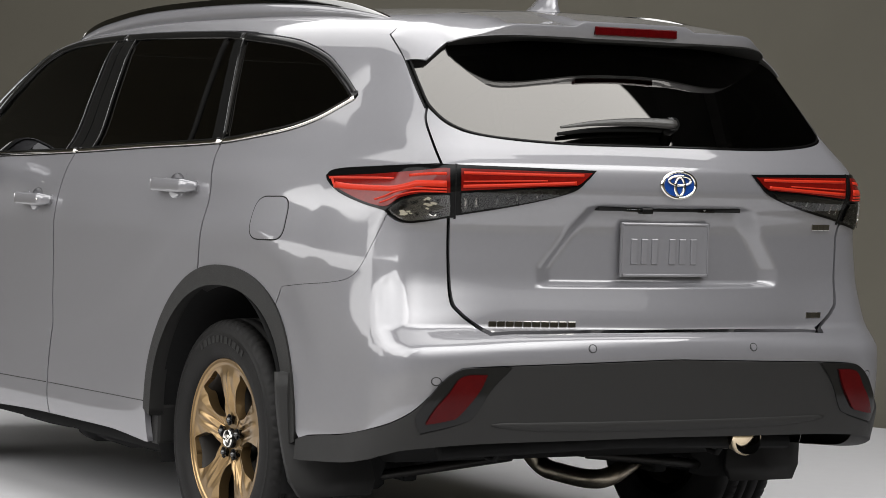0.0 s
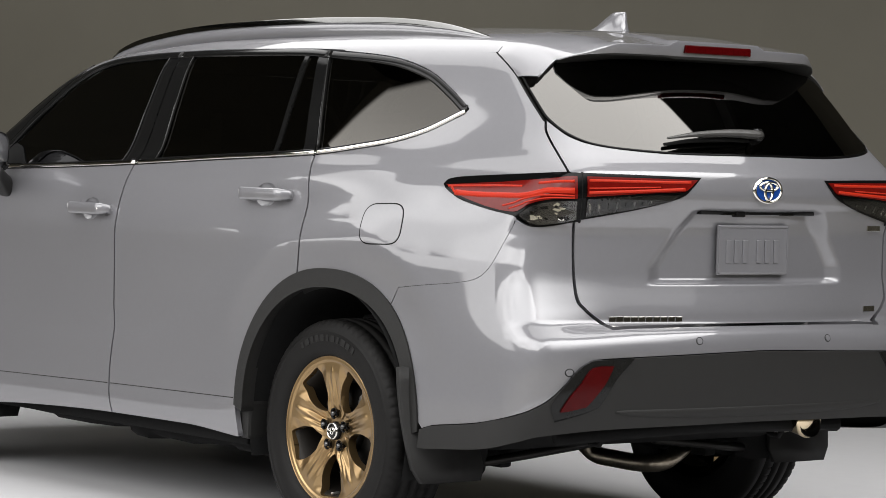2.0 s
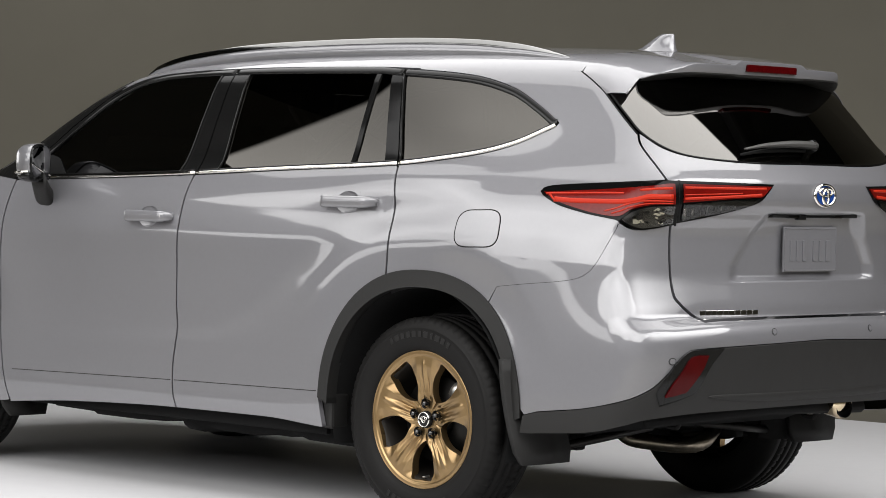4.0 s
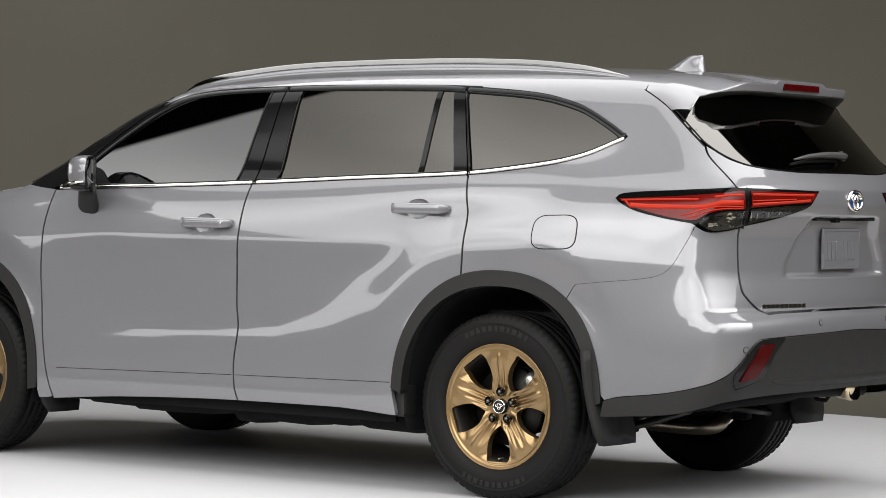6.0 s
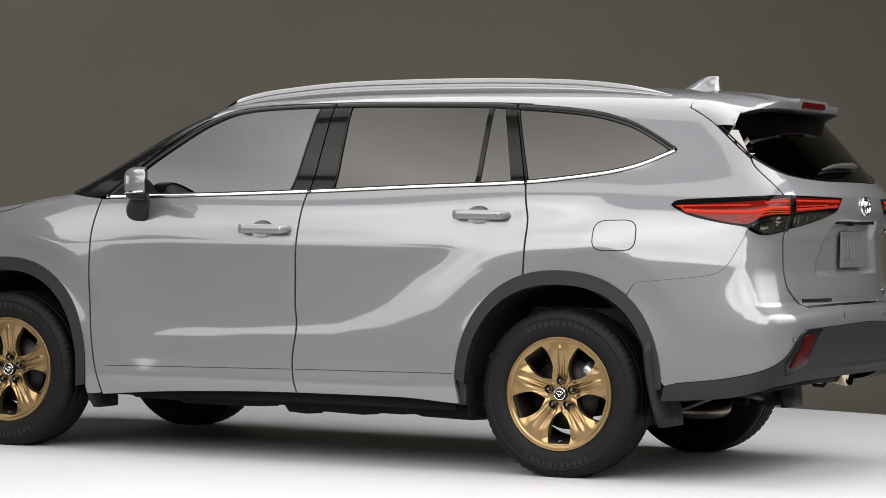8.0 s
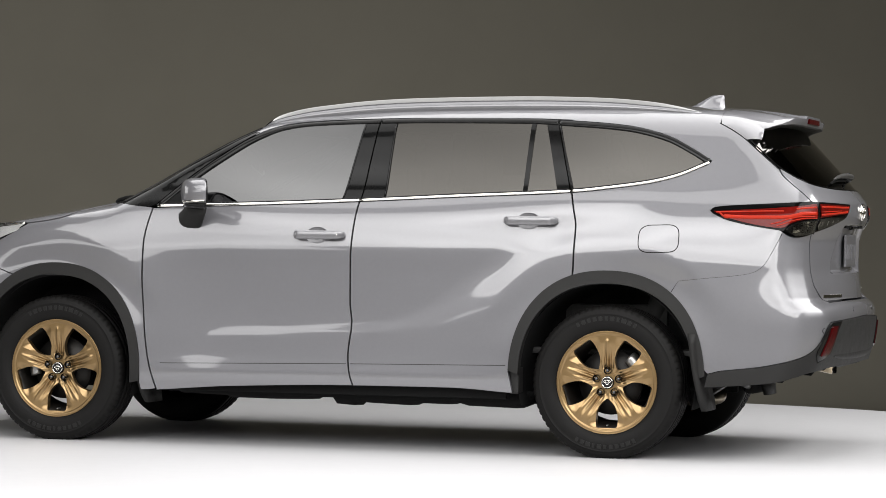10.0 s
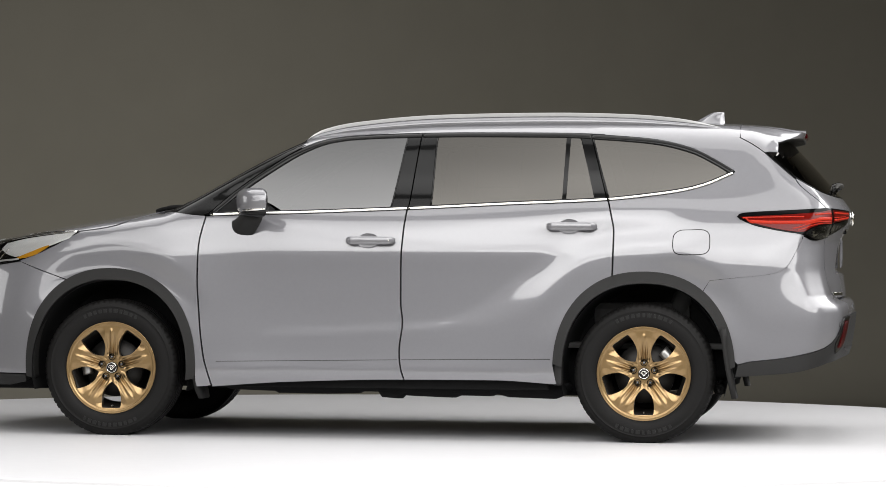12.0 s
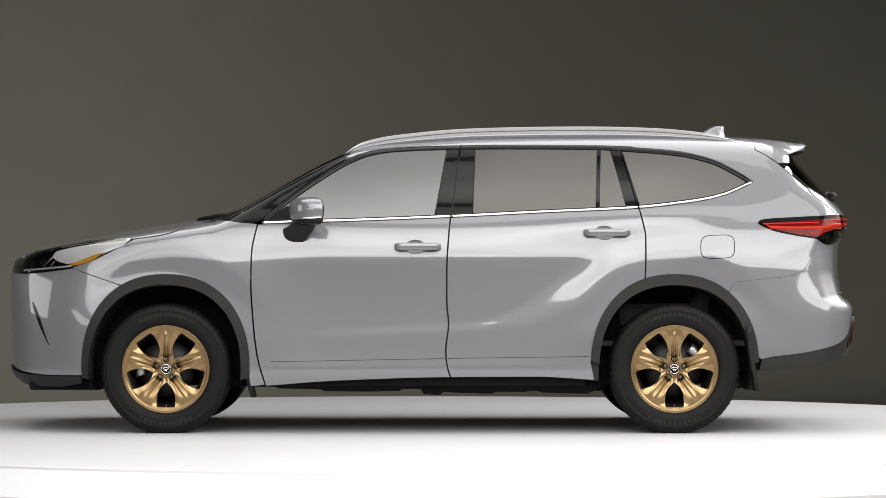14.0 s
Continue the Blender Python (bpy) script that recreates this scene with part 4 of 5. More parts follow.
    loft("brake_caliper", rows, ALLOY, hub, "aluminium brake caliper")
    lathe("valve", [(.0, -.012), (.004, -.010), (.004, .0), (.006, .02)], ALLOY, hub, "", 10, spot + np.array([0, -.078, -.205]))
    return hub


rear_wheel = make_wheel(1.425, -.812)
TWIN.append(rear_wheel)
front_wheel = make_wheel(-1.425, -.812)
TWIN.append(front_wheel)
# liners behind the wheels
for cx in (1.425, -1.425):
    rings = []
    for y, k in ((-.935, 1.0), (-.90, 1.0), (-.60, .98), (-.56, .90)):
        a = np.radians(np.linspace(-16, 196, 40))
        r = (.432 + .045 * np.clip(np.sin(a), 0, 1) ** 2) * k
        rings.append(np.stack([cx + r * np.cos(a), np.full(40, y), .36 + r * np.sin(a)], -1))
    loft("wheel_arch_liner", rings, BLACK, car, "black wheel arch liner", False, False, twin=True)
    rounded_box("inner_wheel_wall", (cx, -.56, .63), (.84, .02, .46), BLACK, car, "", 0, twin=True)


# ---- spoiler, lamps and fittings at the tail ----
def spoiler():
    """A wing that carries the roof on past the glass, with cheeks that fall to the glass corners."""
    up, rear = np.array((0, 0, 1.0)), np.array((1.0, 0, 0))
    LOW_Z = curve1([(0, 1.602), (.30, 1.601), (.44, 1.600), (.50, 1.597), (.545, 1.586), (.59, 1.560), (.633, 1.522)])
    LOW_X = curve1([(0, 2.231), (.30, 2.226), (.42, 2.210), (.48, 2.182), (.53, 2.146), (.58, 2.096), (.633, 2.028)])

    def skin_x(y, z):
        return 1.2 + float(solve_along(np.array([1.2]), np.array([y]), np.array([z]), 1, 0, 0, 1.3)[0])

    def proud(p, least):
        """The point moved out until it clears the body by a little."""
        for _ in range(3):
            gap = float(shell(*p))
            if gap < least:
                p = p + normals_at(p[None])[0] * (least - gap)
        return p

    def station(a, c, low, inner, crown, clear):
        a, c, low, inner = (np.array(v, float) for v in (a, c, low, inner))
        d = c - a
        face = low - c
        top = [a, a + d * .3 + up * .004 * crown, a + d * .62 + up * .003 * crown, a + d * .86 - up * .002 * crown, c - d * .03 + up * .0015 * crown]
        if clear:
            top = [proud(p, .001 + .005 * min(1, i)) for i, p in enumerate(top)]
        return top + [c, c + face * .12 + rear * .002, c + face * .85 + rear * .001, low, low + (inner - low) * .08, low + (inner - low) * .5, inner, a + (inner - a) * .4]
    rows = []
    for y in np.linspace(0, .560, 33):
        zr = float(on_top(np.array([1.905]), np.array([-y]))[0, 2])
        hump, thin = float(ramp(.215, .175, y)), float(ramp(.40, .52, y))
        z = float(LOW_Z(y)) - .004 * hump
        low = np.array((max(float(LOW_X(y)), skin_x(y, z) + .010), y, z))
        c = low + (.012 * (1 - thin), 0, (.032 + .020 * hump) * (1 - thin) + .005)
        rows.append(((1.905, y, zr), c, low, (2.085 - .05 * y * y, y, 1.588 - .035 * float(ramp(.3, .56, y))), 1.0 - thin, y > .42))
    ends = [tuple(on_top(np.array([1.904]), np.array([y]))[0]) for y in (.580, .600, .615)]
    ends += [tuple(on_rear(np.array([-u]), np.array([z]))[0]) for u, z in ((.738, 1.598), (.7265, 1.589), (.715, 1.577), (.6965, 1.556), (.683, 1.538), (.672, 1.522))]
    for i, a in enumerate(ends):
        y = .566 + .067 * i / 8
        z = float(LOW_Z(y))
        low = np.array((skin_x(y, z) + .009 - .006 * i / 8, y, z))
        rows.append((a, low + (.001, .001, .005 - .004 * i / 8), low, low + (-.030, -.045, -.010), 0, True))
    flip = lambda v: np.array(v) * (1, -1, 1)
    near = [[flip(p) for p in station(*r)] for r in rows[::-1]]
    far = [station(*r) for r in rows[1:]]
    ob = loft("roof_spoiler", near + far, [PAINT, CLAD], tailgate, "silver roof spoiler with a black underside", crisp=32)
    k = len(near[0])
    for i, f in enumerate(ob.data.polygons):
        f.material_index = 1 if i < (len(near + far) - 1) * k and 7 <= i % k < k - 1 else 0
    return ob


spoiler()
for side in (1, -1):
    m = np.array((side, 1.0))
    ribbon("gate_joint", spline([(.742, 1.602), (.718, 1.5785), (.698, 1.5565), (.673, 1.5225), (.636, 1.4495), (.603, 1.384)], 6) * m, on_rear, .0055, .0012, BLACK, tailgate, "dark joint beside the tailgate")
ribbon("roof_joint", line([(1.9045, -.605), (1.903, -.3), (1.902, 0), (1.903, .3), (1.9045, .605)], 8), on_top, .004, .0006, BLACK, tailgate, "dark joint between roof and spoiler")
rounded_box("brake_lamp", (2.2385, 0, 1.630), (.014, .290, .026), REFLEX, tailgate, "red high-level brake lamp", .003)
for i in range(11):
    rounded_box("lamp_rib", (2.2452, -.125 + .025 * i, 1.630), (.0015, .018, .016), REFLEX, tailgate, "", 0)

L_OUT = join(spline([(.876, 1.180), (.844, 1.199), (.70, 1.213), (.553, 1.227)]), line([(.553, 1.226), (.5280, 1.226), (.5272, 1.150), (.5280, 1.079)]), spline([(.545, 1.076), (.590, 1.064), (.630, 1.060), (.672, 1.088), (.752, 1.112), (.832, 1.142), (.868, 1.166)]))
lamp = panel("tail_lamp", L_OUT, on_rear, LAMP_BLACK, car, "red and clear wraparound tail lamp", off=.004, depth=.03, cell=.012, twin=True)
d = join(spline([(.864, 1.177), (.838, 1.178), (.70, 1.190), (.60, 1.205), (.560, 1.214)]), line([(.552, 1.215), (.539, 1.215), (.538, 1.150)]), spline([(.555, 1.149), (.600, 1.144), (.640, 1.128), (.668, 1.104), (.70, 1.104), (.752, 1.118), (.828, 1.147)]))
panel("red_lens", d, on_rear, DEEP_RED, lamp, "deep red lamp lens", off=.0075, depth=.004, cell=.012)
d = join(line([(.539, 1.143), (.538, 1.086)]), spline([(.550, 1.082), (.590, 1.071), (.627, 1.067), (.660, 1.090), (.652, 1.106), (.632, 1.124), (.596, 1.138), (.555, 1.143)]))
clear = panel("reflector_bowl", d, on_rear, BOWL, lamp, "dark silvered reversing lamp bowl", off=.0055, depth=.004, cell=.012)
dice = random.Random(5)
for i in range(26):
    u, z = dice.uniform(.560, .640), dice.uniform(1.085, 1.132)
    if z > 1.140 - .45 * max(0, u - .575) or z < 1.080 + .25 * max(0, u - .62):
        continue
    a, r = dice.uniform(0, 3.1), dice.uniform(.004, .010)
    facet = np.array([(u + r * math.cos(a + k), z + .8 * r * math.sin(a + k)) for k in (0, 1.1, 2.6, 3.9)])
    tip = dice.uniform(-.0010, .0010)
    panel("lamp_facet", facet, on_rear, CHROME if i % 3 else LAMP_BLACK, lamp, "", off=lambda q, t=tip, c=u: .0068 + t + (q[:, 0] - c) * 40 * t, depth=.001, cell=.02)
panel("clear_lens", d, on_rear, CLEAR, lamp, "clear lower lens", off=.0105, depth=.003, cell=.012)
for pts, w in (([(.856, 1.172), (.80, 1.174), (.70, 1.178), (.655, 1.179)], .007), ([(.832, 1.154), (.78, 1.150), (.70, 1.150), (.655, 1.152), (.62, 1.163), (.60, 1.170), (.545, 1.172)], .020), ([(.845, 1.172), (.838, 1.158), (.83, 1.150)], .008),
               ([(.700, 1.118), (.675, 1.128), (.650, 1.143), (.61, 1.156), (.545, 1.158)], .006), ([(.685, 1.110), (.662, 1.122), (.640, 1.136), (.60, 1.149), (.545, 1.1515)], .005), ([(.62, 1.190), (.58, 1.197), (.545, 1.200)], .010)):
    ribbon("light_guide", spline(pts, 6) + 0, on_rear, w, .0095, RED_GUIDE, lamp, "bright red light guide")
ribbon("lamp_joint", line([(.5267, 1.075), (.5267, 1.228)], 8), on_rear, .007, .0036, BLACK, car, "dark joint between the lamps", twin=True)
L_IN = join(line([(.5262, 1.226), (.378, 1.224), (.212, 1.2205)], 10), spline([(.2135, 1.219), (.236, 1.190), (.272, 1.157), (.387, 1.118), (.5215, 1.085)]), line([(.5250, 1.085), (.5262, 1.226)], 6))
inner = panel("tail_lamp_inner", L_IN, on_rear, LAMP_BLACK, tailgate, "red and smoked inner tail lamp on the gate", off=.004, depth=.02, cell=.012, twin=False)
d = join(line([(.517, 1.216), (.378, 1.2145), (.224, 1.2125)], 10), spline([(.230, 1.206), (.250, 1.184), (.262, 1.176)]), line([(.262, 1.176), (.380, 1.168), (.516, 1.156)], 8))


def inner_lamp(parent, side):
    """The lenses of the gate's lamp; side mirrors them."""
    m = np.array((side, 1.0))
    panel("red_lens", d * m, on_rear, DEEP_RED, parent, "deep red lamp lens", off=.0075, depth=.004, cell=.012)
    for pts, w in (([(.512, 1.204), (.40, 1.204), (.30, 1.204), (.245, 1.205)], .010), ([(.512, 1.180), (.40, 1.185), (.33, 1.188)], .005), ([(.512, 1.167), (.40, 1.174), (.30, 1.181), (.262, 1.184)], .011)):
        ribbon("light_guide", spline(pts, 6) * m, on_rear, w, .0095, RED_GUIDE, parent, "bright red light guide")
    low = join(line([(.516, 1.150), (.380, 1.163), (.272, 1.170)], 8), spline([(.276, 1.166), (.30, 1.150), (.390, 1.124), (.514, 1.094)]))
    panel("smoked_lens", low * m, on_rear, SMOKE, parent, "smoked lower lens", off=.0085, depth=.003, cell=.012)
    for i in range(9):
        u = .505 - .022 * i
        ribbon("lamp_facet", line([(u, 1.106 + .005 * i), (u, 1.136 + .0015 * i)], 3) * m, on_rear, .010 if i < 2 else .005, .0065, CHROME if i in (0, 1) else (ALLOY if i % 2 else LAMP_BLACK), parent, "")


inner_lamp(inner, 1.0)
inner_far = panel("tail_lamp_inner", L_IN * (-1, 1), on_rear, LAMP_BLACK, tailgate, "red and smoked inner tail lamp on the gate", off=.004, depth=.02, cell=.012)
inner_lamp(inner_far, -1.0)

# bumper reflectors in black housings, parking sensors
H = join(spline([(.548, .612), (.528, .640), (.505, .657), (.480, .661)]), line([(.480, .661), (.404, .664)]), spline([(.404, .662), (.440, .610), (.476, .530), (.500, .508), (.582, .478)]), spline([(.584, .482), (.590, .520), (.575, .560)]))
Rf = spline([(.505, .637), (.460, .643), (.458, .636), (.474, .590), (.512, .527), (.530, .517), (.568, .506), (.570, .512), (.553, .552), (.530, .592)], 4, True)
for side in (1, -1):
    m = np.array((side, 1.0))
    house = panel("reflector_housing", H * m, on_rear, TRIM, clad, "black reflector surround", off=.013, depth=.01, cell=.015)
    panel("reflector", Rf * m, on_rear, REFLEX, clad, "red rear bumper reflector", off=.020, depth=.012, cell=.012)
    ribbon("cladding_joint", spline([(.401, .664), (.440, .608), (.480, .530), (.505, .505), (.582, .474)], 6) * m, on_rear, .004, .0115, BLACK, clad, "")
    for u, z in ((.552, .622), (.215, .714)):
        a = np.arange(20) * 2 * np.pi / 20
        ring = np.stack([u + .0095 * np.cos(a), z + .0115 * np.sin(a)], -1) * m
        ribbon("sensor_joint", ring, on_rear, .0022, .0006, CLAD, bumper, "", True)
        panel("parking_sensor", (ring - ring.mean(0)) * .8 + ring.mean(0), on_rear, PAINT, bumper, "small round parking sensor", off=.002, depth=.003, cell=.006)
# moulded ridge along the lower bumper
ribbon("cladding_ridge", spline([(.44, .500), (.30, .492), (0, .490), (-.30, .492), (-.44, .500)], 10), on_rear, .004 + .034 * np.sin(np.linspace(0, np.pi, 41)) ** .5, .0125, CLAD, clad, "soft moulded ridge", sink=.0)

# joint between bumper and quarter stays as a real gap; number plate and fittings
plate = rounded_box("number_plate", (2.428, 0, .995), (.010, .312, .158), PAINT, tailgate, "silver blank-coloured number plate with embossed bars", .004)
rim = []
a = [(-.150, -.073), (.150, -.073), (.150, .073), (-.150, .073)]
for (y0, z0), (y1, z1) in zip(a, a[1:] + a[:1]):
    rounded_box("plate_rim", (2.4335, (y0 + y1) / 2, .995 + (z0 + z1) / 2), (.004, abs(y1 - y0) + .006, abs(z1 - z0) + .006), PAINT, tailgate, "", .0015)
for y in (-.112, -.076, -.040, .022, .058, .098):
    rounded_box("plate_bar", (2.4345, y, .990), (.006, .022, .074), PAINT, tailgate, "", .0025, segs=2)
rounded_box("gate_grip", (2.436, 0, 1.1125), (.030, .50, .012), BLACK, tailgate, "black tailgate grip strip", .002)
rounded_box("rear_view_lens", (2.447, -.085, 1.108), (.024, .040, .018), TRIM, tailgate, "small black reversing camera housing", .004)
for y in (-.13, .13):
    rounded_box("plate_lamp", (2.445, y, 1.109), (.018, .050, .008), SMOKE, tailgate, "", .002)


def badge_bars(y0, y1, z, h, count, label):
    """Chrome lettering, as plain bars on the gate."""
    w = (y1 - y0) / count
    for i in range(count):
        y = y0 + w * (i + .5)
        th = math.atan2(-y, 2.43 - 1.2)
        p = on_rear(np.array([th]), np.array([z]))[0]
        n = normals_at(p[None])[0]
        turn = Matrix.Rotation(math.atan2(n[1], n[0]), 4, "Z")
        rounded_box("badge_bar", tuple(p + n * .002), (.005, w * .84, h * .80), CHROME, tailgate, label if i == 0 else "", .0010, turn, segs=1)


badge_bars(-.592, -.304, .779, .020, 10, "chrome model lettering shown as bars")
badge_bars(.560, .630, .800, .022, 3, "chrome trim lettering shown as bars")
badge_bars(.585, .680, 1.066, .022, 3, "chrome drive lettering shown as bars")


def oval(name, ry, rz, dz, tubew, mat, label="", x=2.489, fill=False):
    a = np.arange(40) * 2 * np.pi / 40
    rows = ((0, .002), (1, .004)) if fill else ((-.8, -.002), (-.5, .005), (.5, .005), (.8, -.002))
    if fill:
        rings = [np.stack([np.full(40, x), ry * k * np.cos(a), 1.186 + dz + rz * k * np.sin(a)], -1) for k in (1.0, .01)]
    else:
        rings = [np.stack([np.full(40, x + h), (ry + o * tubew) * np.cos(a), 1.186 + dz + (rz + o * tubew) * np.sin(a)], -1) for o, h in rows]
    return loft(name, rings, mat, tailgate, label, True, False)


oval("emblem_plate", .058, .039, 0, 0, BLUE, "blue emblem with chrome oval rings", 2.490, True)
oval("emblem_ring", .058, .038, 0, .006, CHROME)
oval("emblem_ring", .016, .026, -.004, .005, CHROME, "", 2.493)
oval("emblem_ring", .038, .0135, .0125, .005, CHROME, "", 2.493)

# wiper
g = spline([(.02, 1.338), (-.10, 1.340), (-.24, 1.333), (-.36, 1.318)], 8)
pts = []
for y, z in g:
    p = on_rear(np.array([math.atan2(-y, 1.2)]), np.array([z]))[0]
    pts.append(p + normals_at(p[None])[0] * .030)
pts = np.array(pts)
tube("wiper_arm", pts + (0, 0, .004), np.interp(np.arange(len(pts)), [0, 2, 8, len(pts) - 1], [.022, .024, .021, .006]), ARM, tailgate, "dark grey tapered rear wiper arm", 14, flat=.62)
tube("wiper_blade", pts[2:] - (.018, 0, .016), np.interp(np.arange(len(pts) - 2), [0, 8, len(pts) - 3], [.007, .009, .005]), BLACK, tailgate, "rubber wiper blade", 8)
p = pts[0]
lathe("wiper_pivot", [(.0, -.022), (.018, -.020), (.024, -.008), (.025, .025)], TRIM, tailgate, "", 24, (0, 0, 0)).matrix_basis = Matrix.Translation(tuple(p - np.array((.012, 0, 0)))) @ Matrix.Rotation(radians(90), 4, "Z") @ Matrix.Rotation(radians(-25), 4, "X")

# mud flaps
def mud_flap(cx, top, low, y_in, label):
    rings = []
    for t in np.linspace(0, 1, 9):
        z = top + (low - top) * t
        x = cx + .055 * t ** 1.5 - .02
        w0, w1 = -.955 + .04 * t * t, y_in - .16 * (1 - t) ** 2
        k = .03 if t in (0.0,) else 0
        if t > .9:
            w0, w1 = w0 + .02, w1 - .02
        rings.append([(x, w0, z), (x + .004, (w0 + w1) / 2, z), (x, w1, z), (x + .022, w1, z), (x + .030, (w0 + w1) / 2, z), (x + .024, w0, z)])
    loft("mud_flap", rings, CLAD, car, label, twin=True)


mud_flap(1.845, .60, .235, -.64, "dark grey rear mud flap")
mud_flap(-.985, .52, .20, -.70, "dark grey front mud flap")
for cx in (.975,):
    rounded_box("sill_end_guard", (cx, -.90, .36), (.05, .09, .13), CLAD, car, "dark grey sill end guard", .012, twin=True)

# roof rails and aerial
def roof_rail():
    xs = np.linspace(-.43, 1.80, 50)
    rise = curve1([(-.43, .001), (-.35, .028), (-.143, .047), (.2, .056), (.9, .058), (1.3, .052), (1.57, .036), (1.72, .016), (1.80, .002)])
    ys = -.642 + .05 * ramp(.8, 1.8, xs)
    base = on_top(xs, ys)[:, 2]
    low, hi = [], []
    for x, y, zb in zip(xs, ys, base):
        h = float(rise(x))
        z, e = zb + h, min(1, h / .03 + .25)
        k = min(.020, h * .5)
        hi.append([(x, y - .0205 * e, z - k), (x, y - .0195 * e, z - k * .9), (x, y - .0145 * e, z - k * .14), (x, y - .012 * e, z), (x, y + .010, z - .001), (x, y + .018 * e, z - k * .7), (x, y, z - k)])
        low.append([(x, y - .019 * e, z - k), (x, y + .016 * e, z - k), (x, y + .020 * e, zb - .012), (x, y - .026 * e, zb - .012)])
    rail = loft("roof_rail", hi, RAIL, car, "satin silver roof rail", twin=True, crisp=28)
    loft("rail_base", low, PAINT, rail, "silver painted rail base")


roof_rail()
rings = []
for z, x0, x1, w in ((1.690, 1.575, 1.800, .034), (1.702, 1.600, 1.795, .028), (1.720, 1.645, 1.792, .018), (1.745, 1.688, 1.790, .012), (1.760, 1.715, 1.789, .009), (1.7665, 1.735, 1.787, .005)):
    rings.append([(x0, 0, z), (x0 + (x1 - x0) * .35, -w * .8, z), (x0 + (x1 - x0) * .75, -w, z), (x1, -w * .55, z), (x1, w * .55, z), (x0 + (x1 - x0) * .75, w, z), (x0 + (x1 - x0) * .35, w * .8, z)])
loft("shark_fin_aerial", rings, PAINT, car, "silver shark fin aerial")


# ---- head lamps, underside, cabin ----
HL = join(front_uv(spline([(-2.272, .962), (-2.211, 1.012), (-1.965, 1.060), (-1.78, 1.078), (-1.617, 1.087)])), front_uv(spline([(-1.617, 1.083), (-1.759, 1.008), (-1.86, .962), (-1.956, .930)])), front_uv(spline([(-1.956, .930), (-2.10, .908), (-2.252, .898)])))
head = panel("head_lamp", HL, on_front, LAMP_BLACK, car, "clear head lamp with amber corner and silver band", off=.002, depth=.03, cell=.015, twin=True)
d = front_uv(join(spline([(-2.06, 1.020), (-1.93, 1.046), (-1.78, 1.066), (-1.63, 1.082)]), spline([(-1.67, 1.050), (-1.76, 1.016), (-1.84, .988), (-1.92, .958)]), spline([(-1.99, .948), (-2.05, .965), (-2.085, .990)])))
panel("silver_band", d, on_front, SATIN, head, "bright silver reflector bowl", off=.004, depth=.003, cell=.015)
d = front_uv(join(spline([(-1.975, .945), (-1.90, .972), (-1.82, 1.002), (-1.785, 1.012)]), spline([(-1.785, 1.006), (-1.85, .966), (-1.91, .946), (-1.96, .938)])))
panel("amber_indicator", d, on_front, AMBER, head, "amber indicator", off=.006, depth=.003, cell=.012)
for x, z in ((-2.205, .942), (-2.135, .955)):
    a = np.arange(24) * 2 * np.pi / 24
    c = front_uv([(x, z)])[0]
    panel("projector_lens", np.stack([c[0] + .022 * np.cos(a), c[1] + .024 * np.sin(a)], -1), on_front, IRON, head, "round projector lens", off=.005, depth=.003, cell=.01)
for x in (-2.11, -2.07):
    ribbon("lamp_blade", front_uv(line([(x - .03, .925), (x - .005, .955), (x + .035, .992)], 4)), on_front, .007, .005, CHROME, head, "")
ribbon("lamp_signature", front_uv(spline([(-2.262, .915), (-2.15, .921), (-2.02, .932), (-1.965, .938)])), on_front, .010, .006, SATIN, head, "silver lower edge")
ribbon("lamp_brow", front_uv(spline([(-2.12, 1.020), (-1.98, 1.050), (-1.78, 1.074), (-1.63, 1.084)])), on_front, .007, .006, CHROME, head, "")
panel("lamp_cover", HL, on_front, CLEAR, head, "clear lamp cover", off=.012, depth=.006, cell=.015)


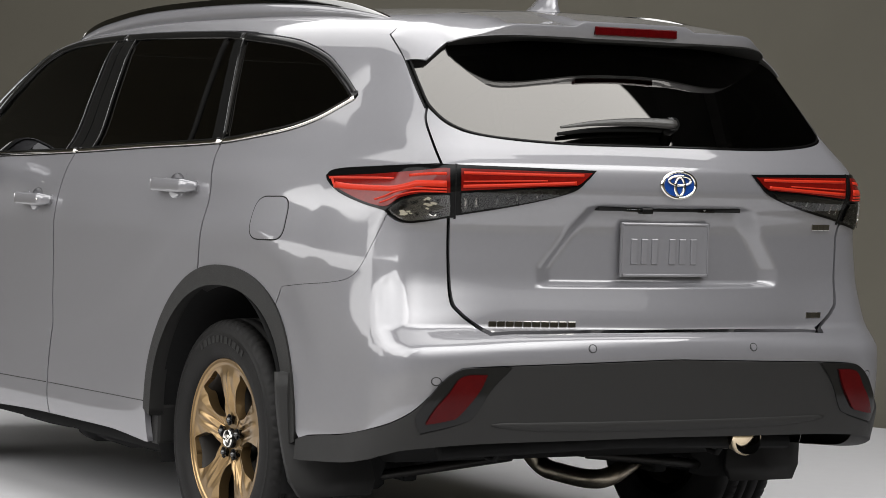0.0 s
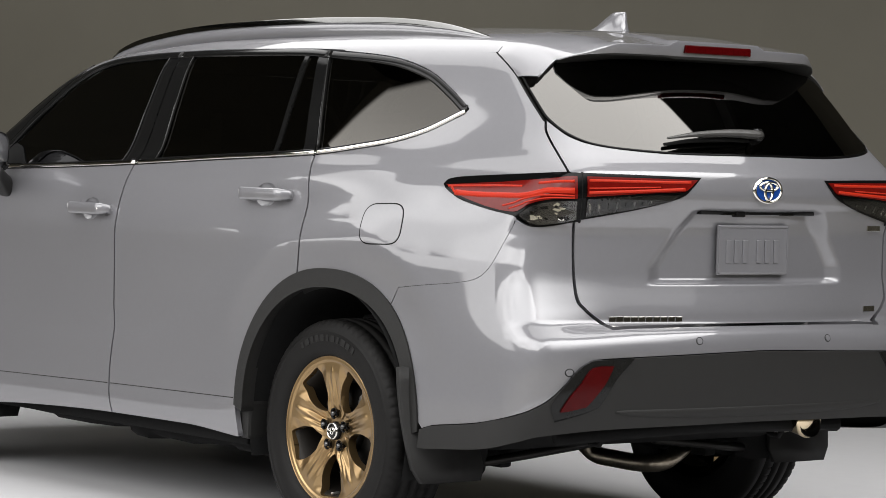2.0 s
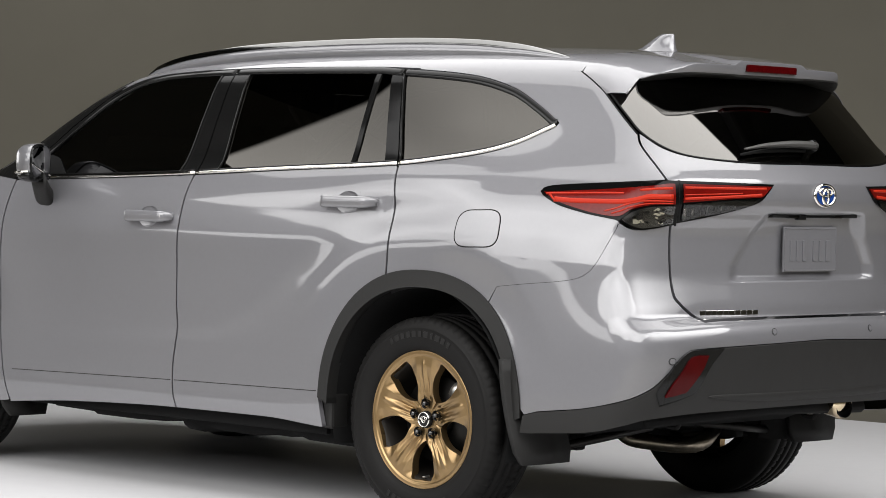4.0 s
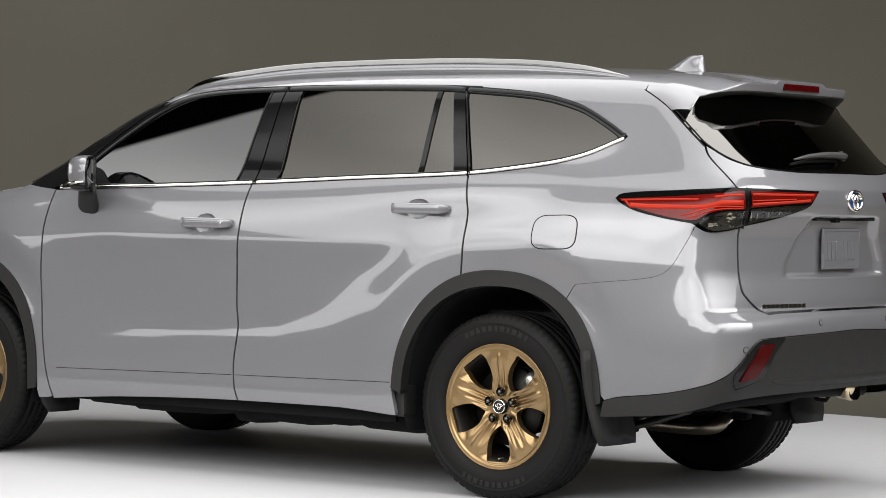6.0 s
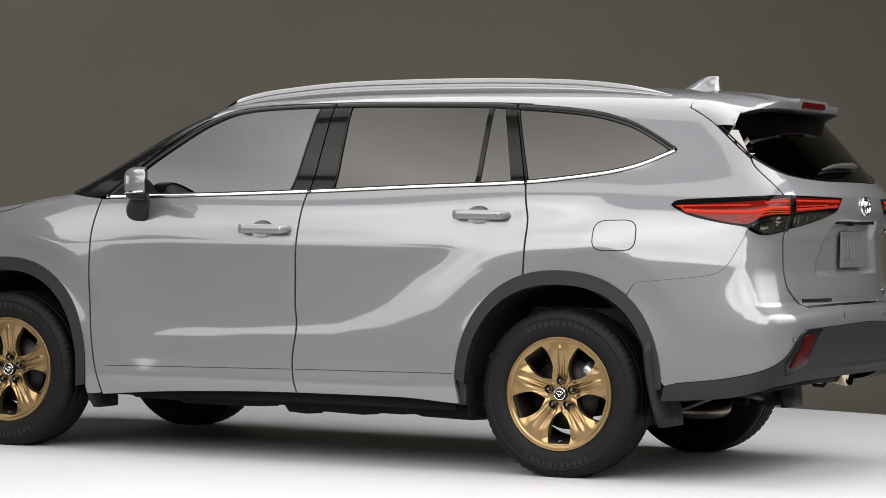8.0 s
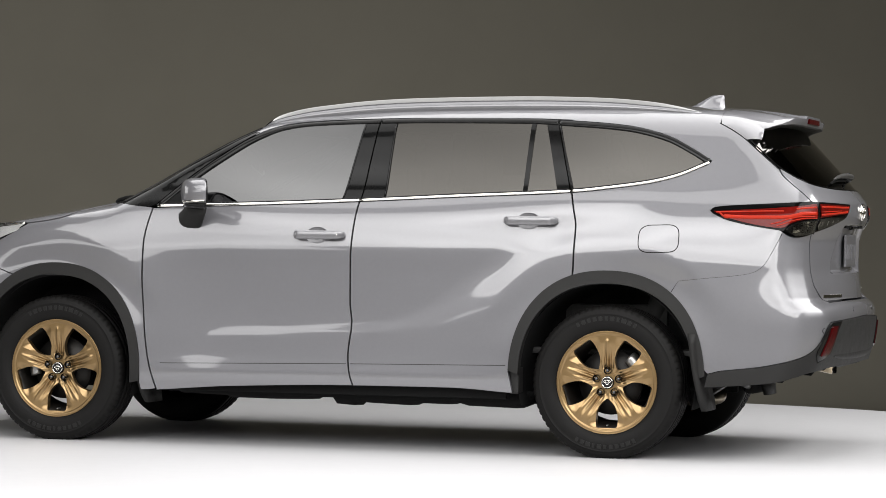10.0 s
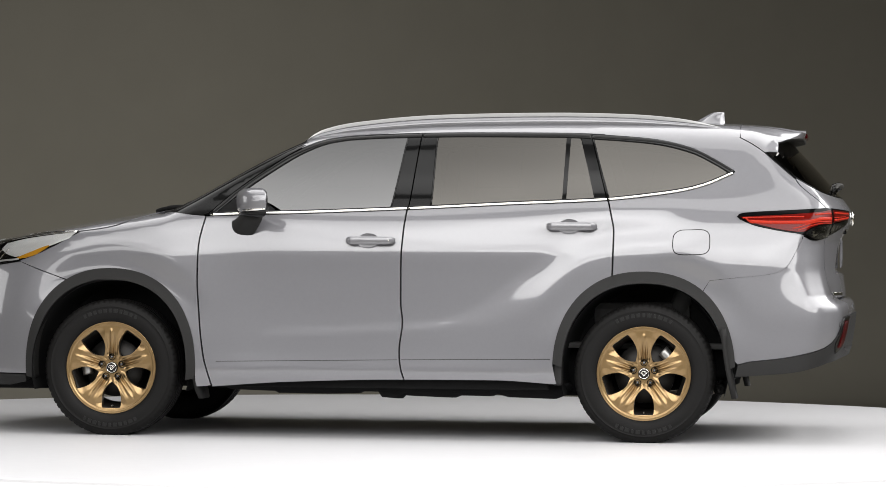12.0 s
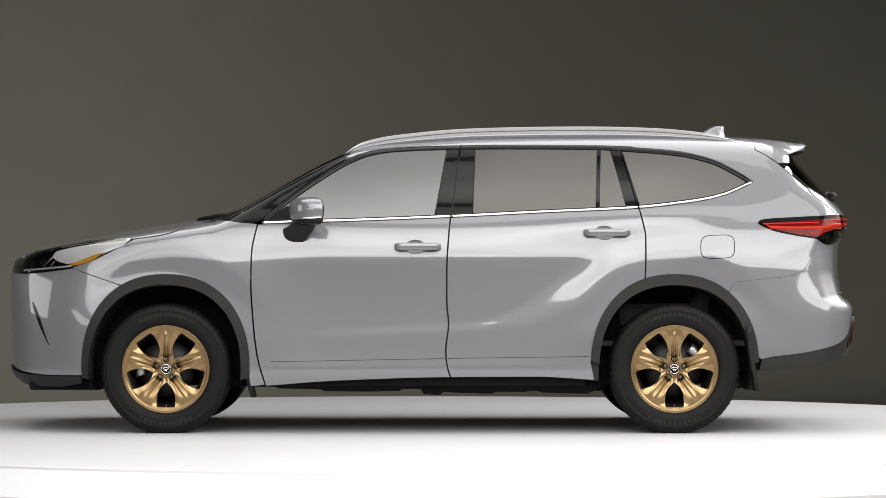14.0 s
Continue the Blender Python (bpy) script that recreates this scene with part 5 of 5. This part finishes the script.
def underside():
    floor = []
    for x, w, z0, z1 in ((-2.25, .55, .30, .45), (-1.95, .60, .27, .5), (-1.0, .62, .25, .5), (-.9, .80, .255, .45), (.9, .80, .262, .45), (1.0, .62, .26, .5), (1.9, .62, .33, .55), (2.05, .70, .40, .55), (2.36, .60, .46, .55)):
        floor.append([(x, -w, z0 + .02), (x, -w + .04, z0), (x, w - .04, z0), (x, w, z0 + .02), (x, w, z1), (x, -w, z1)])
    loft("floor_pan", floor, BLACK, car, "black painted floor pan")
    # shields in one irregular run beside the sill
    rows = []
    for x, z0 in ((-.86, .27), (-.80, .246), (-.56, .240), (-.54, .230), (-.30, .228), (-.12, .232), (-.10, .243), (.0, .243), (.02, .214), (.11, .208), (.13, .226), (.20, .222), (.40, .216), (.43, .228), (.60, .226), (.63, .240), (.70, .222), (.94, .216), (.99, .235), (1.02, .27)):
        rows.append([(x, -.80, .30), (x, -.79, z0 + .018), (x, -.765, z0), (x, -.62, z0 - .006), (x, -.56, z0 + .01), (x, -.54, .30)])
    loft("under_shield", rows, BLACK, car, "black underbody shield", twin=True)
    rounded_box("nose_shield", (-2.02, 0, .262), (.42, 1.30, .06), BLACK, car, "black shield under the nose", .02)
    rounded_box("fuel_tank", (.62, .02, .262), (.90, .86, .09), BLACK, car, "black fuel tank", .03)
    tube("front_pipe", spline([(-.9, .05, .30), (-.3, .10, .275), (.4, .16, .265), (1.0, .16, .30), (1.30, .16, .36)], 5), .028, STEEL, car, "stained exhaust down pipe", 12)
    rounded_box("sill_flange", (.05, -.885, .292), (1.75, .02, .05), BLACK, car, "", .004, twin=True)
    # rear axle arms and exhaust
    tube("trailing_arm", [(1.05, -.55, .30), (1.40, -.60, .27), (1.75, -.62, .33)], .035, BLACK, car, "black suspension arm", 10, twin=True)
    tube("lower_link", [(1.62, -.75, .25), (1.66, -.45, .30), (1.70, -.12, .34)], .028, BLACK, car, "black suspension link", 10, twin=True)
    tube("subframe_beam", [(1.72, -.55, .37), (1.74, 0, .38), (1.72, .55, .37)], .045, BLACK, car, "black rear subframe", 12)
    for side in (-1, 1):
        rounded_box("link_bracket", (1.74, side * .46, .315), (.09, .05, .12), BLACK, car, "black suspension bracket", .012)
        tube("toe_link", [(1.80, side * .70, .27), (1.83, side * .42, .30), (1.84, side * .14, .33)], .016, IRON, car, "grey toe control link", 10)
        lathe("link_bush", [(.0, -.03), (.024, -.03), (.030, -.022), (.030, .022), (.024, .03), (.0, .03)], BLACK, car, "rubber link bush", 20, (1.805, side * .66, .272))
        lathe("bush_bolt", [(.0, -.040), (.010, -.040), (.012, -.034), (.012, -.02)], NUT, car, "", 6, (1.805, side * .66, .272))
        tube("tow_loop", [(2.10, side * .40, .40), (2.13, side * .40, .365), (2.17, side * .40, .362), (2.20, side * .40, .40)], .009, BLACK, car, "", 8)
    tube("rear_cross_bar", [(2.22, -.62, .40), (2.25, 0, .42), (2.22, .62, .40)], .025, BLACK, car, "", 10)
    tube("exhaust_pipe", spline([(1.30, .16, .36), (1.36, .20, .315), (1.40, .255, .240), (1.50, .27, .226), (1.66, .27, .226), (1.72, .31, .240), (1.69, .42, .282), (1.64, .56, .338), (1.66, .64, .38), (1.80, .66, .41), (2.0, .60, .43)], 6), .031, STEEL, car, "stained steel exhaust pipe", 16)
    muffler = []
    for x, k in ((1.86, .5), (1.89, .9), (1.93, 1.0), (2.14, 1.0), (2.18, .9), (2.20, .5)):
        muffler.append([(x, .46 + .20 * k * math.cos(q), .455 + .085 * k * math.sin(q)) for q in np.arange(28) * 2 * np.pi / 28])
    loft("muffler", muffler, STEEL, car, "oval steel muffler")
    pr = spline([(2.12, .42, .445), (2.20, .425, .432), (2.285, .43, .415)], 5)
    tube("tail_pipe", pr, .052, GILT, car, "bright exhaust tip", 24)
    lathe("tail_pipe_bore", [(.046, 0), (.045, .01), (.0, .012)], BLACK, car, "", 24, (0, 0, 0)).matrix_basis = Matrix.Translation((2.2865, .4301, .4147)) @ Matrix.Rotation(radians(88), 4, "Z") @ Matrix.Rotation(radians(-11), 4, "X")


underside()


def cabin():
    """Dark lining, seats and wheel behind the glass."""
    for f, x0, x1, z1 in ((on_side, -.90, 1.95, 1.17),):
        d = line([(x0, .36), (x1, .42), (x1, z1 + .06), (1.2, z1 + .06), (x0, z1 - .03), (x0, .36)], 10)[:-1]
        keep = join(line([(-.90, .36), (.95, .36)]), line([(1.0, .86), (1.85, .86)]), line([(1.95, .90), (1.95, 1.22)]), line([(1.2, 1.22), (.1, 1.17), (-.85, 1.14)]))
        panel("cabin_lining", keep, on_side, SEAT, car, "dark inner door lining", off=-.05, depth=.01, cell=.08, twin=True)
    rounded_box("luggage_wall", (2.05, 0, .95), (.03, 1.2, .5), SEAT, car, "dark luggage area trim", .01)
    rounded_box("cabin_floor", (.5, 0, .50), (2.9, 1.5, .03), SEAT, car, "dark cabin carpet", .01)
    rounded_box("headliner", (.75, 0, 1.635), (2.1, 1.10, .015), SEAT, car, "dark roof lining", .004)
    dash = [[(-1.02 + .28 * math.cos(q) ** 2, y, .98 + .19 * math.sin(q)) for q in np.linspace(-.8, 1.5, 10)] for y in (-.72, -.4, 0, .4, .72)]
    loft("dashboard", dash, SEAT, car, "dark dashboard", False, False)
    for x, ys, hgt in ((-.15, (-.38, .38), 1.20), (.80, (-.42, .42), 1.20), (1.55, (-.36, .36), 1.15)):
        for y in ys:
            rows = []
            for t in np.linspace(0, 1, 8):
                z = .60 + (hgt - .60) * t
                w = .25 * (1 - .25 * t ** 3)
                cx = x + .20 * t
                rows.append([(cx + .07 * math.copysign(abs(math.cos(q)) ** .6, math.cos(q)), y + w * math.copysign(abs(math.sin(q)) ** .5, math.sin(q)), z) for q in np.arange(16) * 2 * np.pi / 16])
            seat = loft("seat_back", rows, SEAT, car, "dark fabric seat")
            rounded_box("headrest", (x + .23, y, hgt + .13), (.10, .24, .17), SEAT, seat, "", .04)
            rounded_box("seat_cushion", (x - .16, y, .66), (.52, .48, .14), SEAT, seat, "", .04)
    a = np.linspace(0, 2 * np.pi, 33)
    tube("steering_wheel", [(-.52 - .07 * math.sin(q), -.38 + .185 * math.cos(q), 1.02 + .17 * math.sin(q)) for q in a], .015, SEAT, car, "dark steering wheel", 10)


cabin()

tube("wiper_base", spline([(-1.285, -.50, 1.203), (-1.22, -.60, 1.214), (-1.13, -.68, 1.222), (-1.05, -.73, 1.222)], 6), np.array([.004] + [.011] * 8 + [.014] * 9 + [.010])[:19], BLACK, car, "black wiper arm base at the windscreen", 10, twin=True)


# ---- studio ----
def setting(name, verts, faces, mat, label):
    ob = part(name, verts, faces, mat, None)
    return tagged(ob, label, "", "", "structure")


def platform():
    a = np.arange(160) * 2 * np.pi / 160
    rings = [np.stack([r * np.cos(a), r * np.sin(a), np.full(160, z)], -1) for r, z in ((.001, 0), (2.0, 0), (4.085, 0), (4.097, -.004), (4.10, -.015), (4.30, -.13), (4.31, -.5))]
    ob = loft("turntable_platform", rings, DISC_WHITE, None, "", True, False)
    ob.data.polygons.foreach_set("use_smooth", [False] * len(ob.data.polygons))
    return tagged(ob, "round white painted turntable platform under the car", "platform", "", "structure")


platform()
# cyclorama: floor that sweeps up into a wall all round, dark grid above
a = np.arange(96) * 2 * np.pi / 96
c, s = np.cos(a), np.sin(a)
rows = []
def room(k):
    """The plan of the studio: rounded rectangle, near on the far side, deep on the camera's side."""
    rx = 15.25 + 1.75 * np.tanh(3 * c)
    ry = np.where(s > 0, 12.6 + 4.2 * np.tanh(3 * c), 24.0)
    p = np.where(s > 0, 3.2, 6.0)
    r = (np.abs(c / rx) ** p + np.abs(s / ry) ** p) ** (-1 / p)
    return np.stack([(r + k) * c, (r + k) * s], -1)
for k, z in ((-30, -.5), (-1.6, -.5), (-1.1, -.42), (-.55, -.16), (-.16, .40), (0, 1.1), (0, 4.0), (0, 9.0)):
    xy = room(k) if k > -20 else np.zeros((96, 2)) + np.stack([c, s], -1) * .01
    rows.append(np.concatenate([xy, np.full((96, 1), z)], 1))
cyc = loft("backdrop_cyclorama", rows, CYC, None, "", True, False)
tagged(cyc, "seamless warm grey painted studio cyclorama", "backdrop", "", "structure")
top = rows[-1]
setting("ceiling", top, [list(range(96))], CEILING, "dark studio ceiling")

# softbox over the car
softbox = new("overhead_softbox")
tagged(softbox, "large white overhead studio softbox in a black frame", "softbox")
(x0, x1), (y0, y1), z0 = BOX_X, BOX_Y, BOX_Z
for (ax, ay, bx, by) in ((x0, y1, .84, y1), (x0, y0, x0, y1), (x1, y0, x1, 3.4), (.84, y1 + .1, .84, 3.4), (.84, 3.46, x1, 3.46)):
    rounded_box("frame_rail", ((ax + bx) / 2, (ay + by) / 2, z0 + .08), (abs(bx - ax) + .08, abs(by - ay) + .08, .20), DIFFUSER, softbox, "", 0)
rounded_box("tail_bay_backing", (2.4, 2.1, z0 + .2), (3.0, 2.6, .03), DIFFUSER, softbox, "", 0)
rounded_box("backing", ((x0 + x1) / 2, (y0 + y1) / 2, z0 + .2), (x1 - x0, y1 - y0, .03), DIFFUSER, softbox, "", 0)

# ---- the far side of the car ----
for ob in TWIN:
    other = copy_thing(ob, Matrix())
    other.scale = (1, -1, 1)
